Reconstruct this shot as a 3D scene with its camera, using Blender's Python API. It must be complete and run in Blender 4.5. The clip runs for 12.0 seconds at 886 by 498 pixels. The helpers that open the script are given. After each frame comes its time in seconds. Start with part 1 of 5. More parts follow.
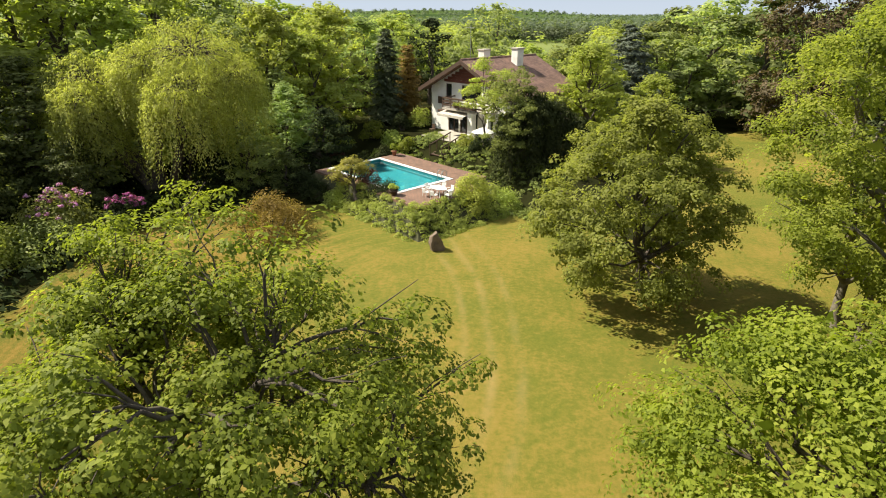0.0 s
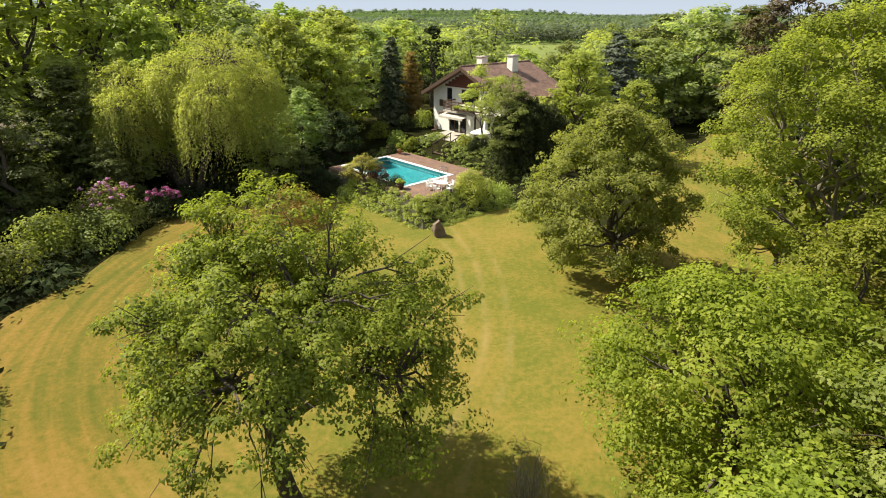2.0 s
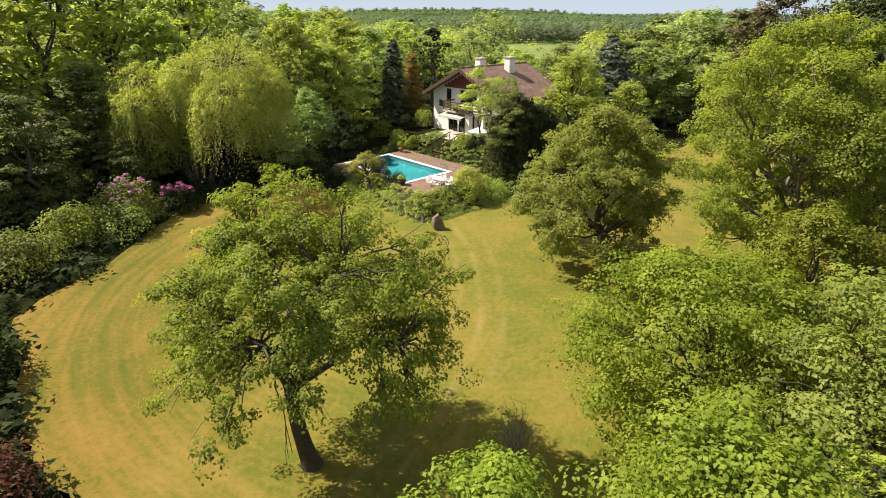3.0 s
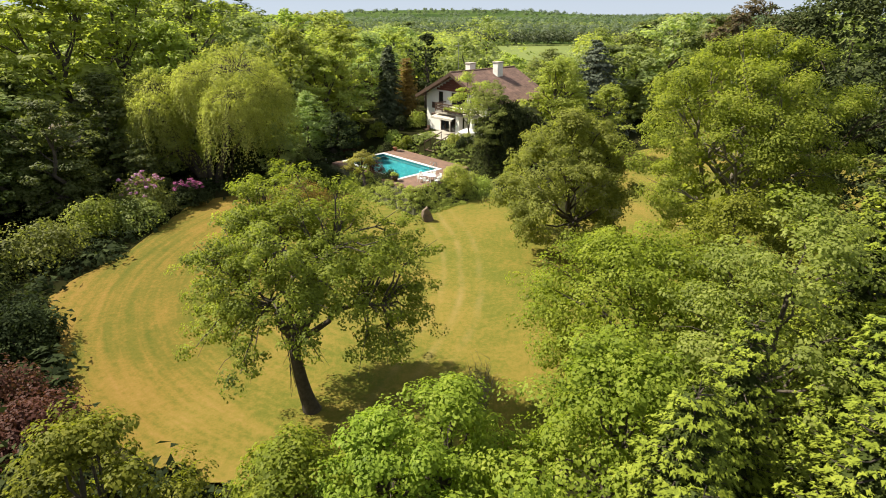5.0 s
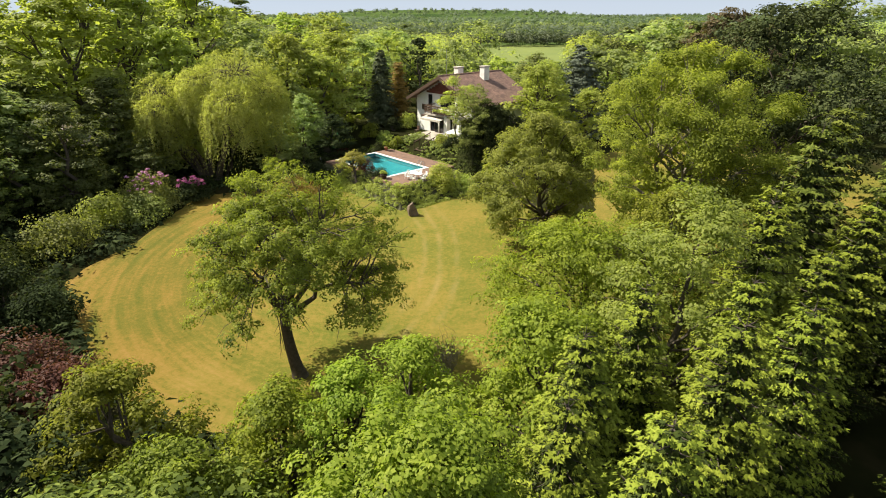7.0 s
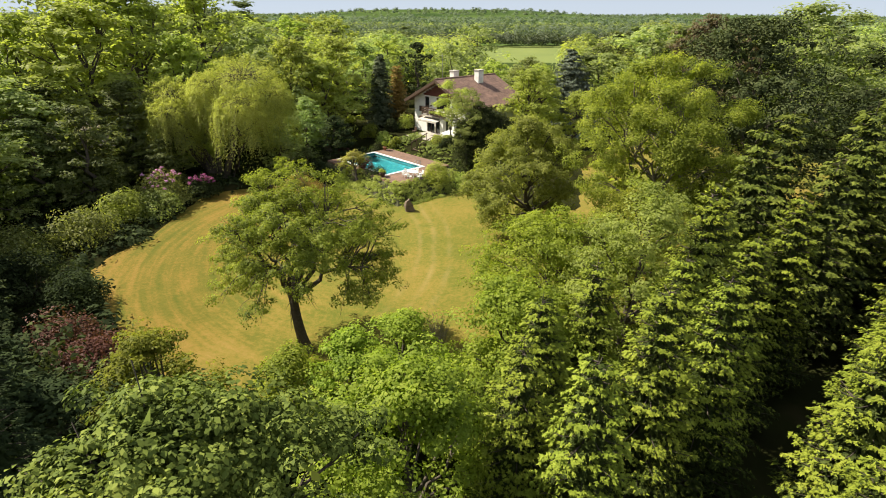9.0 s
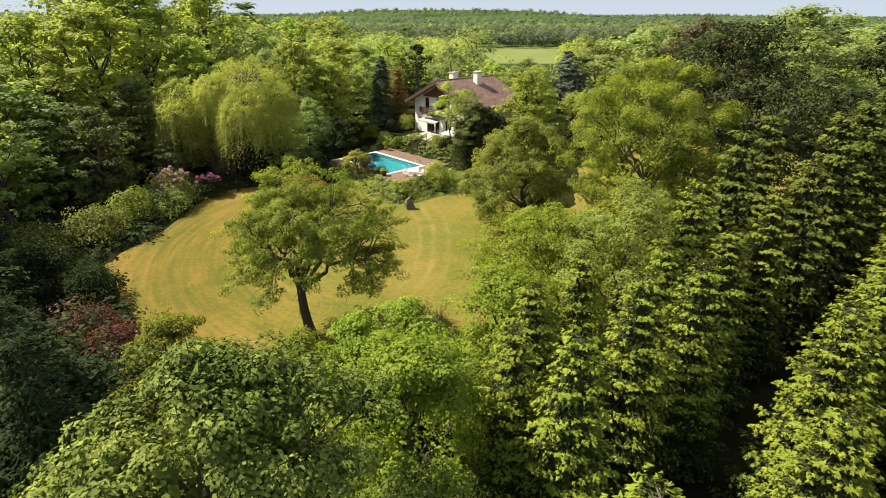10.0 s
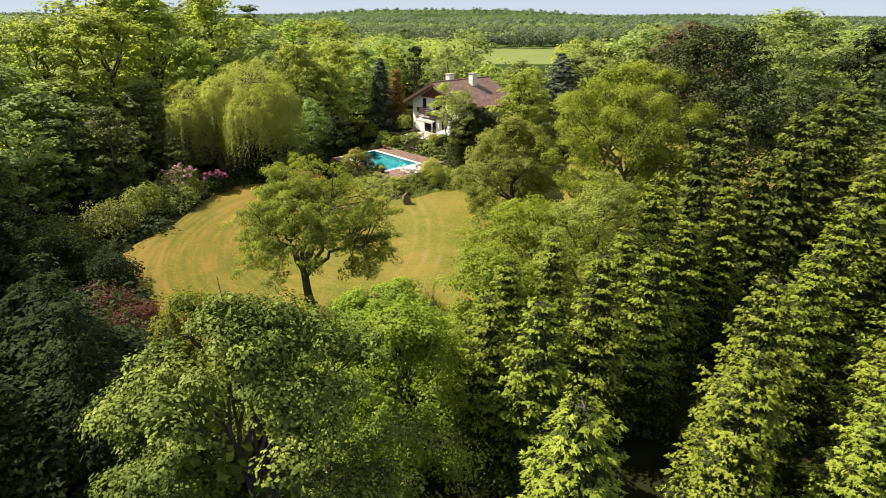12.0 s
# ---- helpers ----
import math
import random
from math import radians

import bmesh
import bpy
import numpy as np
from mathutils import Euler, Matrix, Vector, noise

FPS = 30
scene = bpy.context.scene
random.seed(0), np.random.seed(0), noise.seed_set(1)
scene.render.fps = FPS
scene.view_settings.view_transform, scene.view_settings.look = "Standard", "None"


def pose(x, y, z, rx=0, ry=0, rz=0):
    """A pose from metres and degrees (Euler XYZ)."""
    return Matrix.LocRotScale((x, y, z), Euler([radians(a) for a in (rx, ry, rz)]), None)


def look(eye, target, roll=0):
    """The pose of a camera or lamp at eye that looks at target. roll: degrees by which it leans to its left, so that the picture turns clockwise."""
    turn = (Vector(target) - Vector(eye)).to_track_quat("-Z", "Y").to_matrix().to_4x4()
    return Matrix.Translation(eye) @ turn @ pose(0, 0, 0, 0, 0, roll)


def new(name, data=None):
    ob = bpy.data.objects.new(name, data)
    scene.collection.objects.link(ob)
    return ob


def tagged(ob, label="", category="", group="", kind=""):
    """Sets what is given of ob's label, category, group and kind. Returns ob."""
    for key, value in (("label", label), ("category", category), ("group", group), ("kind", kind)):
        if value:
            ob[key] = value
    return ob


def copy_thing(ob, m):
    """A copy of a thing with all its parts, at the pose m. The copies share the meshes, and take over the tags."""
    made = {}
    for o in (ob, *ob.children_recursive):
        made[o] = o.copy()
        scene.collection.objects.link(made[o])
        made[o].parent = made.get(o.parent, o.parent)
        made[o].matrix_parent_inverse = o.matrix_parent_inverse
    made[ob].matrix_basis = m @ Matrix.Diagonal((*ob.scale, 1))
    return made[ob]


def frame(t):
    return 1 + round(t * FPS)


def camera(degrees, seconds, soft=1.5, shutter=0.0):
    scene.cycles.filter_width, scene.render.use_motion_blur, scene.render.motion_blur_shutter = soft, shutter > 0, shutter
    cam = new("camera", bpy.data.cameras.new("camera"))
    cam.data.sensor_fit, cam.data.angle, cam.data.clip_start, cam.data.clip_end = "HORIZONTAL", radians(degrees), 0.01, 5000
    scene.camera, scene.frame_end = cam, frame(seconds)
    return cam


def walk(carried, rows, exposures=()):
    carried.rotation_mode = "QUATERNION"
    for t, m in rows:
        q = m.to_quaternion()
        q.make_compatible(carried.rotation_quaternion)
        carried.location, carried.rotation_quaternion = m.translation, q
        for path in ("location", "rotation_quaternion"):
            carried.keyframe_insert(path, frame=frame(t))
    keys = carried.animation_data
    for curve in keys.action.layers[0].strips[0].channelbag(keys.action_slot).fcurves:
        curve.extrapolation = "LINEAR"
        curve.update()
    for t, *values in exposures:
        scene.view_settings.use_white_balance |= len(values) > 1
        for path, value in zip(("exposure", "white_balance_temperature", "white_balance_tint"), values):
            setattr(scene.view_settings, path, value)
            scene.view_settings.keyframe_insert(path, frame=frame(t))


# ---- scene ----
cam = camera(78.0, 12.0, soft=1.0, shutter=0.2)
PATH = [
    (0, (0.168, 0.157, 14.26), (0.17, 1.996, 13.474), 0.0),
    (0.5, (0.144, -1.025, 14.481), (0.146, 0.814, 13.694), -0.0),
    (1, (0.078, -2.366, 14.777), (0.08, -0.528, 13.99), -0.0),
    (1.5, (0.035, -3.681, 15.087), (0.037, -1.843, 14.3), 0.0),
    (2, (0.033, -4.914, 15.333), (0.035, -3.075, 14.546), 0.0),
    (2.5, (0.055, -6.141, 15.578), (0.056, -4.303, 14.79), -0.0),
    (3, (0.142, -7.453, 15.813), (0.143, -5.615, 15.023), 0.1),
    (5, (1.182, -11.632, 16.611), (1.181, -9.794, 15.823), -0.0),
    (5.5, (1.589, -12.531, 16.826), (1.588, -10.693, 16.038), -0.0),
    (6, (1.99, -13.465, 17.029), (1.989, -11.627, 16.241), -0.0),
    (6.5, (2.352, -14.395, 17.228), (2.351, -12.557, 16.44), 0.0),
    (7, (2.664, -15.283, 17.453), (2.663, -13.445, 16.664), 0.1),
    (9, (3.188, -18.868, 18.343), (3.188, -17.031, 17.552), 0.2),
    (9.5, (3.193, -19.789, 18.554), (3.193, -17.952, 17.764), 0.2),
    (10, (3.245, -20.731, 18.716), (3.245, -18.894, 17.926), 0.2),
    (10.5, (3.379, -21.608, 18.833), (3.379, -19.771, 18.042), 0.2),
    (11, (3.509, -22.518, 18.955), (3.509, -20.681, 18.164), 0.2),
    (11.5, (3.689, -23.241, 19.079), (3.687, -21.404, 18.289), 0.1),
    (12, (3.848, -23.951, 19.281), (3.846, -22.114, 18.49), 0.2),
]
walk(cam, [(t, look(eye, target, roll)) for t, eye, target, roll in PATH])

# ---------------------------------------------------------------- light
SUN_ELEV, SUN_AZ = 49.0, 164.0        # degrees; azimuth counted from +x towards +y
world = bpy.data.worlds.new("sky")
scene.world = world
world.use_nodes = True
wn, wl = world.node_tree.nodes, world.node_tree.links
wn.clear()
sky = wn.new("ShaderNodeTexSky")
sky.sky_type, sky.sun_disc = "NISHITA", False
sky.sun_elevation, sky.sun_rotation = radians(SUN_ELEV), radians(90 - SUN_AZ)
sky.altitude = 2500
sky.air_density, sky.dust_density, sky.ozone_density = 0.55, 0.0, 3.4
bg = wn.new("ShaderNodeBackground")
bg.inputs["Strength"].default_value = 0.185
wo = wn.new("ShaderNodeOutputWorld")
haze = wn.new("ShaderNodeBackground")           # thin even haze over the clear sky
haze.inputs["Color"].default_value, haze.inputs["Strength"].default_value = (0.83, 0.91, 1.03, 1), 0.36
veil = wn.new("ShaderNodeMixShader")
veil.inputs[0].default_value = 0.95
wl.new(sky.outputs[0], bg.inputs[0])
wl.new(bg.outputs[0], veil.inputs[1])
wl.new(haze.outputs[0], veil.inputs[2])
wl.new(veil.outputs[0], wo.inputs[0])
sun_data = bpy.data.lights.new("sun", "SUN")
sun_data.energy, sun_data.angle, sun_data.color = 5.4, radians(0.6), (1.0, 0.92, 0.76)
sun = new("sun", sun_data)
e, a = radians(SUN_ELEV), radians(SUN_AZ)
SUN_DIR = Vector((math.cos(e) * math.cos(a), math.cos(e) * math.sin(a), math.sin(e)))
sun.matrix_world = look(SUN_DIR * 200, (0, 0, 0))
scene.view_settings.exposure = 0.94


# ---------------------------------------------------------------- materials
def material(name, rough=0.8):
    m = bpy.data.materials.new(name)
    m.use_nodes = True
    b = m.node_tree.nodes["Principled BSDF"]
    b.inputs["Roughness"].default_value = rough
    return m, m.node_tree.nodes, m.node_tree.links, b


def ramp(nodes, stops):
    r = nodes.new("ShaderNodeValToRGB")
    el = r.color_ramp.elements
    el[0].position, el[0].color = stops[0][0], (*stops[0][1], 1)
    el[1].position, el[1].color = stops[-1][0], (*stops[-1][1], 1)
    for p, c in stops[1:-1]:
        el.new(p).color = (*c, 1)
    return r


def leaf_material(name, dark, mid, light, translucent=0.35, rough=0.55, tree_shift=0.05, gloss=0.12):
    """Leaves: tint by leaf, by branch and by tree; light shines through."""
    m, n, l, b = material(name, rough)
    dark, mid, light = ((c[0] * 1.03, c[1], c[2] * 1.25) for c in (dark, mid, light))
    geo, info = n.new("ShaderNodeNewGeometry"), n.new("ShaderNodeObjectInfo")
    co = n.new("ShaderNodeTexCoord")
    noi = n.new("ShaderNodeTexNoise")
    noi.inputs["Scale"].default_value = 0.55
    noi.inputs["Detail"].default_value = 3
    l.new(co.outputs["Object"], noi.inputs["Vector"])
    add = n.new("ShaderNodeMath")
    add.operation = "MULTIPLY_ADD"
    l.new(geo.outputs["Random Per Island"], add.inputs[0])
    add.inputs[1].default_value = 0.34
    mul = n.new("ShaderNodeMath")
    mul.operation = "MULTIPLY_ADD"
    l.new(noi.outputs[0], mul.inputs[0])
    mul.inputs[1].default_value, mul.inputs[2].default_value = 0.95, -0.14
    l.new(mul.outputs[0], add.inputs[2])
    r = ramp(n, [(0.12, dark), (0.5, mid), (0.92, light)])
    l.new(add.outputs[0], r.inputs[0])
    hsv = n.new("ShaderNodeHueSaturation")
    l.new(r.outputs[0], hsv.inputs["Color"])
    h = n.new("ShaderNodeMapRange")
    h.inputs["To Min"].default_value, h.inputs["To Max"].default_value = 0.5 - tree_shift * 0.42, 0.5 + tree_shift * 0.08
    l.new(info.outputs["Random"], h.inputs[0])
    l.new(h.outputs[0], hsv.inputs["Hue"])
    v = n.new("ShaderNodeMapRange")
    v.inputs["To Min"].default_value, v.inputs["To Max"].default_value = 1 - 2.5 * tree_shift, 1 + 3.5 * tree_shift
    l.new(info.outputs["Random"], v.inputs[0])
    l.new(v.outputs[0], hsv.inputs["Value"])
    l.new(hsv.outputs[0], b.inputs["Base Color"])
    b.inputs["Specular IOR Level"].default_value = gloss
    tr = n.new("ShaderNodeBsdfTranslucent")
    warm = n.new("ShaderNodeMix")
    warm.data_type, warm.blend_type = "RGBA", "MULTIPLY"
    warm.inputs["Factor"].default_value = 1.0
    warm.inputs["B"].default_value = (1.3, 1.36, 0.64, 1)
    l.new(hsv.outputs[0], warm.inputs["A"])
    l.new(warm.outputs["Result"], tr.inputs["Color"])
    mix = n.new("ShaderNodeMixShader")
    mix.inputs[0].default_value = translucent
    l.new(b.outputs[0], mix.inputs[1])
    l.new(tr.outputs[0], mix.inputs[2])
    l.new(mix.outputs[0], n["Material Output"].inputs["Surface"])
    return m


def plain(name, c1, c2, scale=3.0, rough=0.8, bump=0.2, metal=0.0, detail=6, fine=40.0):
    """Two tones by coarse and fine noise, with a little relief."""
    m, n, l, b = material(name, rough)
    co = n.new("ShaderNodeTexCoord")
    n1, n2 = n.new("ShaderNodeTexNoise"), n.new("ShaderNodeTexNoise")
    n1.inputs["Scale"].default_value, n1.inputs["Detail"].default_value = scale, detail
    n2.inputs["Scale"].default_value, n2.inputs["Detail"].default_value = fine, 3
    mixv = n.new("ShaderNodeMath")
    mixv.operation = "MULTIPLY_ADD"
    mixv.inputs[1].default_value = 0.35
    for x in (n1, n2):
        l.new(co.outputs["Object"], x.inputs["Vector"])
    l.new(n2.outputs[0], mixv.inputs[0])
    s = n.new("ShaderNodeMath")
    s.operation = "MULTIPLY"
    s.inputs[1].default_value = 0.65
    l.new(n1.outputs[0], s.inputs[0])
    l.new(s.outputs[0], mixv.inputs[2])
    r = ramp(n, [(0.3, c1), (0.7, c2)])
    l.new(mixv.outputs[0], r.inputs[0])
    l.new(r.outputs[0], b.inputs["Base Color"])
    b.inputs["Metallic"].default_value = metal
    if bump:
        bp = n.new("ShaderNodeBump")
        bp.inputs["Strength"].default_value, bp.inputs["Distance"].default_value = bump, 0.03
        l.new(mixv.outputs[0], bp.inputs["Height"])
        l.new(bp.outputs[0], b.inputs["Normal"])
    return m


def lawn_material():
    """Dry mown grass: straw yellow and green patches, mowing swaths in arcs, wheel marks."""
    m, n, l, b = material("mown_grass", 0.95)
    b.inputs["Specular IOR Level"].default_value = 0.15
    co = n.new("ShaderNodeTexCoord")

    def noise_tex(scale, detail=5, rough=0.55, stretch=None):
        t = n.new("ShaderNodeTexNoise")
        t.inputs["Scale"].default_value, t.inputs["Detail"].default_value, t.inputs["Roughness"].default_value = scale, detail, rough
        l.new(co.outputs["Object"], t.inputs["Vector"])
        return t

    def mathn(op, a_, b_=None, c_=None):
        t = n.new("ShaderNodeMath")
        t.operation = op
        for i, v_ in enumerate((a_, b_, c_)):
            if v_ is None:
                continue
            if isinstance(v_, (int, float)):
                t.inputs[i].default_value = v_
            else:
                l.new(v_, t.inputs[i])
        return t.outputs[0]

    def arcs(cx, cy, width, warp):
        """0..1 waves along circles round a turning point."""
        sub = n.new("ShaderNodeVectorMath")
        sub.operation = "SUBTRACT"
        l.new(co.outputs["Object"], sub.inputs[0])
        sub.inputs[1].default_value = (cx, cy, 0)
        ln = n.new("ShaderNodeVectorMath")
        ln.operation = "LENGTH"
        l.new(sub.outputs[0], ln.inputs[0])
        d = mathn("MULTIPLY_ADD", noise_tex(0.12, 2).outputs[0], warp, ln.outputs["Value"])
        return mathn("MULTIPLY_ADD", mathn("SINE", mathn("MULTIPLY", d, 6.2832 / width)), 0.5, 0.5), ln.outputs["Value"]

    def swath(cx, cy, scale, stretch):
        """Noise drawn out along circles round a turning point."""
        sub = n.new("ShaderNodeVectorMath")
        sub.operation = "SUBTRACT"
        l.new(co.outputs["Object"], sub.inputs[0])
        sub.inputs[1].default_value = (cx, cy, 0)
        ln = n.new("ShaderNodeVectorMath")
        ln.operation = "LENGTH"
        l.new(sub.outputs[0], ln.inputs[0])
        sp = n.new("ShaderNodeSeparateXYZ")
        l.new(sub.outputs[0], sp.inputs[0])
        cb = n.new("ShaderNodeCombineXYZ")
        l.new(ln.outputs["Value"], cb.inputs[0])
        l.new(mathn("MULTIPLY", mathn("ARCTAN2", sp.outputs["X"], mathn("MULTIPLY", sp.outputs["Y"], -1.0)), stretch), cb.inputs[1])
        t = n.new("ShaderNodeTexNoise")
        t.inputs["Scale"].default_value, t.inputs["Detail"].default_value = scale, 5
        l.new(cb.outputs[0], t.inputs["Vector"])
        return t.outputs[0]

    coarse, mid, fine, tuft = noise_tex(0.085, 4), noise_tex(0.42, 6), noise_tex(3.4, 8, 0.78), noise_tex(38, 3, 0.7)
    w2, d2 = arcs(-31, 24, 1.3, 1.2)
    v = mathn("MULTIPLY_ADD", coarse.outputs[0], 0.95, -0.12)
    v = mathn("MULTIPLY_ADD", mid.outputs[0], 0.5, v)
    v = mathn("MULTIPLY_ADD", swath(10, 30, 0.8, 1.4), 0.09, v)
    sx = n.new("ShaderNodeSeparateXYZ")
    l.new(co.outputs["Object"], sx.inputs[0])
    west = n.new("ShaderNodeMapRange")           # the arcs follow the hedge side only
    west.interpolation_type = "SMOOTHSTEP"
    west.inputs["From Min"].default_value, west.inputs["From Max"].default_value = -1.0, -10.0
    l.new(sx.outputs["X"], west.inputs[0])
    v = mathn("ADD", mathn("MULTIPLY", mathn("MULTIPLY_ADD", swath(2, 26, 2.1, 1.5), 0.85, -0.425), mathn("MULTIPLY_ADD", west.outputs[0], 0.75, 0.25)), mathn("ADD", v, 0.3))
    v = mathn("MULTIPLY_ADD", fine.outputs[0], 1.15, v)
    w4, _ = arcs(2, 26, 1.5, 1.4)
    v = mathn("MULTIPLY_ADD", mathn("MULTIPLY", w4, west.outputs[0]), 0.05, v)
    v = mathn("ADD", v, -1.14)
    r = ramp(n, [(0.1, (0.105, 0.125, 0.017)), (0.3, (0.145, 0.142, 0.022)), (0.5, (0.218, 0.168, 0.034)), (0.7, (0.27, 0.184, 0.05)), (0.9, (0.31, 0.208, 0.082))])
    l.new(v, r.inputs[0])
    # wheel marks: a few pale arcs where vehicles turned
    band = n.new("ShaderNodeMapRange")
    band.interpolation_type = "SMOOTHSTEP"
    band.inputs["From Min"].default_value, band.inputs["From Max"].default_value = 2.6, 0.6
    l.new(mathn("ABSOLUTE", mathn("ADD", d2, -33.6)), band.inputs[0])
    brk = n.new("ShaderNodeMapRange")
    brk.inputs["From Min"].default_value, brk.inputs["From Max"].default_value = 0.4, 0.62
    l.new(noise_tex(0.3, 3).outputs[0], brk.inputs[0])
    trk = mathn("MULTIPLY", mathn("MULTIPLY", band.outputs[0], mathn("POWER", w2, 3.0)), mathn("MULTIPLY_ADD", brk.outputs[0], 0.34, 0.05))
    mx = n.new("ShaderNodeMix")
    mx.data_type = "RGBA"
    l.new(trk, mx.inputs["Factor"])
    l.new(r.outputs[0], mx.inputs["A"])
    mx.inputs["B"].default_value = (0.36, 0.25, 0.11, 1)
    dk = n.new("ShaderNodeMix")
    dk.data_type, dk.blend_type = "RGBA", "MULTIPLY"
    dk.inputs["Factor"].default_value = 0.9
    # browner, darker grass towards the hedge
    wr = n.new("ShaderNodeMapRange")
    wr.interpolation_type = "SMOOTHSTEP"
    wr.inputs["From Min"].default_value, wr.inputs["From Max"].default_value = -5.0, -15.0
    wr.inputs["To Max"].default_value = 0.75
    l.new(mathn("MULTIPLY_ADD", mid.outputs[0], 9.0, mathn("ADD", sx.outputs["X"], -4.5)), wr.inputs[0])
    wm = n.new("ShaderNodeMix")
    wm.data_type, wm.blend_type = "RGBA", "MULTIPLY"
    l.new(wr.outputs[0], wm.inputs["Factor"])
    l.new(mx.outputs["Result"], wm.inputs["A"])
    wm.inputs["B"].default_value = (0.86, 0.74, 0.62, 1)
    l.new(wm.outputs["Result"], dk.inputs["A"])
    r2 = ramp(n, [(0.25, (0.62, 0.68, 0.6)), (0.75, (1.15, 1.12, 1.1))])
    l.new(tuft.outputs[0], r2.inputs[0])
    l.new(r2.outputs[0], dk.inputs["B"])
    l.new(dk.outputs["Result"], b.inputs["Base Color"])
    bp = n.new("ShaderNodeBump")
    bp.inputs["Strength"].default_value, bp.inputs["Distance"].default_value = 0.6, 0.05
    l.new(mathn("ADD", tuft.outputs[0], fine.outputs[0]), bp.inputs["Height"])
    l.new(bp.outputs[0], b.inputs["Normal"])
    return m


def ground_material():
    """Woodland floor near by, rough green fields further off."""
    m, n, l, b = material("woodland_floor", 1.0)
    b.inputs["Specular IOR Level"].default_value = 0.0
    co = n.new("ShaderNodeTexCoord")
    t1, t2 = n.new("ShaderNodeTexNoise"), n.new("ShaderNodeTexNoise")
    t1.inputs["Scale"].default_value, t1.inputs["Detail"].default_value = 0.25, 8
    t2.inputs["Scale"].default_value, t2.inputs["Detail"].default_value = 0.004, 4
    for t in (t1, t2):
        l.new(co.outputs["Object"], t.inputs["Vector"])
    # humus tones near by, lowered almost to black for the shade under the trees
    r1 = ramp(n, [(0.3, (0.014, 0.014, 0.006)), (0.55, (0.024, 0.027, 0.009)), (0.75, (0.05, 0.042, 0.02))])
    r2 = ramp(n, [(0.35, (0.035, 0.06, 0.02)), (0.6, (0.07, 0.105, 0.03))])
    l.new(t1.outputs[0], r1.inputs[0])
    l.new(t2.outputs[0], r2.inputs[0])
    sep = n.new("ShaderNodeSeparateXYZ")
    l.new(co.outputs["Object"], sep.inputs[0])
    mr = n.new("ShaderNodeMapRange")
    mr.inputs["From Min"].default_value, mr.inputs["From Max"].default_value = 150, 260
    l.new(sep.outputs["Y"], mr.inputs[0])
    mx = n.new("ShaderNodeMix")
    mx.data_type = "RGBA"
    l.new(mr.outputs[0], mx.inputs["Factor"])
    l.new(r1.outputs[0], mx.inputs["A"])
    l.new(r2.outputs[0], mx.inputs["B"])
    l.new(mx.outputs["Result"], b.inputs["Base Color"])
    bp = n.new("ShaderNodeBump")
    bp.inputs["Strength"].default_value, bp.inputs["Distance"].default_value = 0.6, 0.15
    l.new(t1.outputs[0], bp.inputs["Height"])
    l.new(bp.outputs[0], b.inputs["Normal"])
    return m


def paving_material(name, c1, c2, joint, bw, bh, offset=0.5, rough=0.85, bump=0.4, turn=0.0):
    """Small bricks or tiles laid in courses, weathered in patches."""
    m, n, l, b = material(name, rough)
    co = n.new("ShaderNodeTexCoord")
    mp = n.new("ShaderNodeMapping")
    mp.inputs["Rotation"].default_value = (0, 0, radians(turn))
    l.new(co.outputs["UV" if turn is None else "Object"], mp.inputs["Vector"])
    br = n.new("ShaderNodeTexBrick")
    br.offset = offset
    br.inputs["Scale"].default_value = 1.0
    br.inputs["Brick Width"].default_value, br.inputs["Row Height"].default_value = bw, bh
    br.inputs["Mortar Size"].default_value, br.inputs["Mortar Smooth"].default_value = 0.012, 0.3
    br.inputs["Color1"].default_value, br.inputs["Color2"].default_value, br.inputs["Mortar"].default_value = (*c1, 1), (*c2, 1), (*joint, 1)
    l.new(mp.outputs[0], br.inputs["Vector"])
    no = n.new("ShaderNodeTexNoise")
    no.inputs["Scale"].default_value, no.inputs["Detail"].default_value = 1.1, 8
    l.new(co.outputs["Object"], no.inputs["Vector"])
    rr = ramp(n, [(0.3, (0.6, 0.6, 0.58)), (0.7, (1.2, 1.15, 1.1))])
    l.new(no.outputs[0], rr.inputs[0])
    mx = n.new("ShaderNodeMix")
    mx.data_type, mx.blend_type = "RGBA", "MULTIPLY"
    mx.inputs["Factor"].default_value = 0.8
    l.new(br.outputs["Color"], mx.inputs["A"])
    l.new(rr.outputs[0], mx.inputs["B"])
    l.new(mx.outputs["Result"], b.inputs["Base Color"])
    bp = n.new("ShaderNodeBump")
    bp.inputs["Strength"].default_value, bp.inputs["Distance"].default_value = bump, 0.02
    bp.invert = True
    l.new(br.outputs["Fac"], bp.inputs["Height"])
    l.new(bp.outputs[0], b.inputs["Normal"])
    return m


M_LAWN = lawn_material()
M_GROUND = ground_material()
M_OAK = leaf_material("oak_leaves", (0.05, 0.072, 0.012), (0.17, 0.212, 0.024), (0.34, 0.375, 0.05), 0.5)
M_MAPLE = leaf_material("maple_leaves", (0.068, 0.11, 0.015), (0.2, 0.28, 0.027), (0.36, 0.43, 0.055), 0.5)
M_SYC = leaf_material("sycamore_leaves", (0.018, 0.03, 0.006), (0.098, 0.13, 0.02), (0.3, 0.34, 0.055), 0.18, 0.6, 0.05, 0.06)
# darker copy of the wood leaves, shade put into the colour
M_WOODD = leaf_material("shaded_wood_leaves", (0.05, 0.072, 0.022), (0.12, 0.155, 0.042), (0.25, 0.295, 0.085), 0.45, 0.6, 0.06)
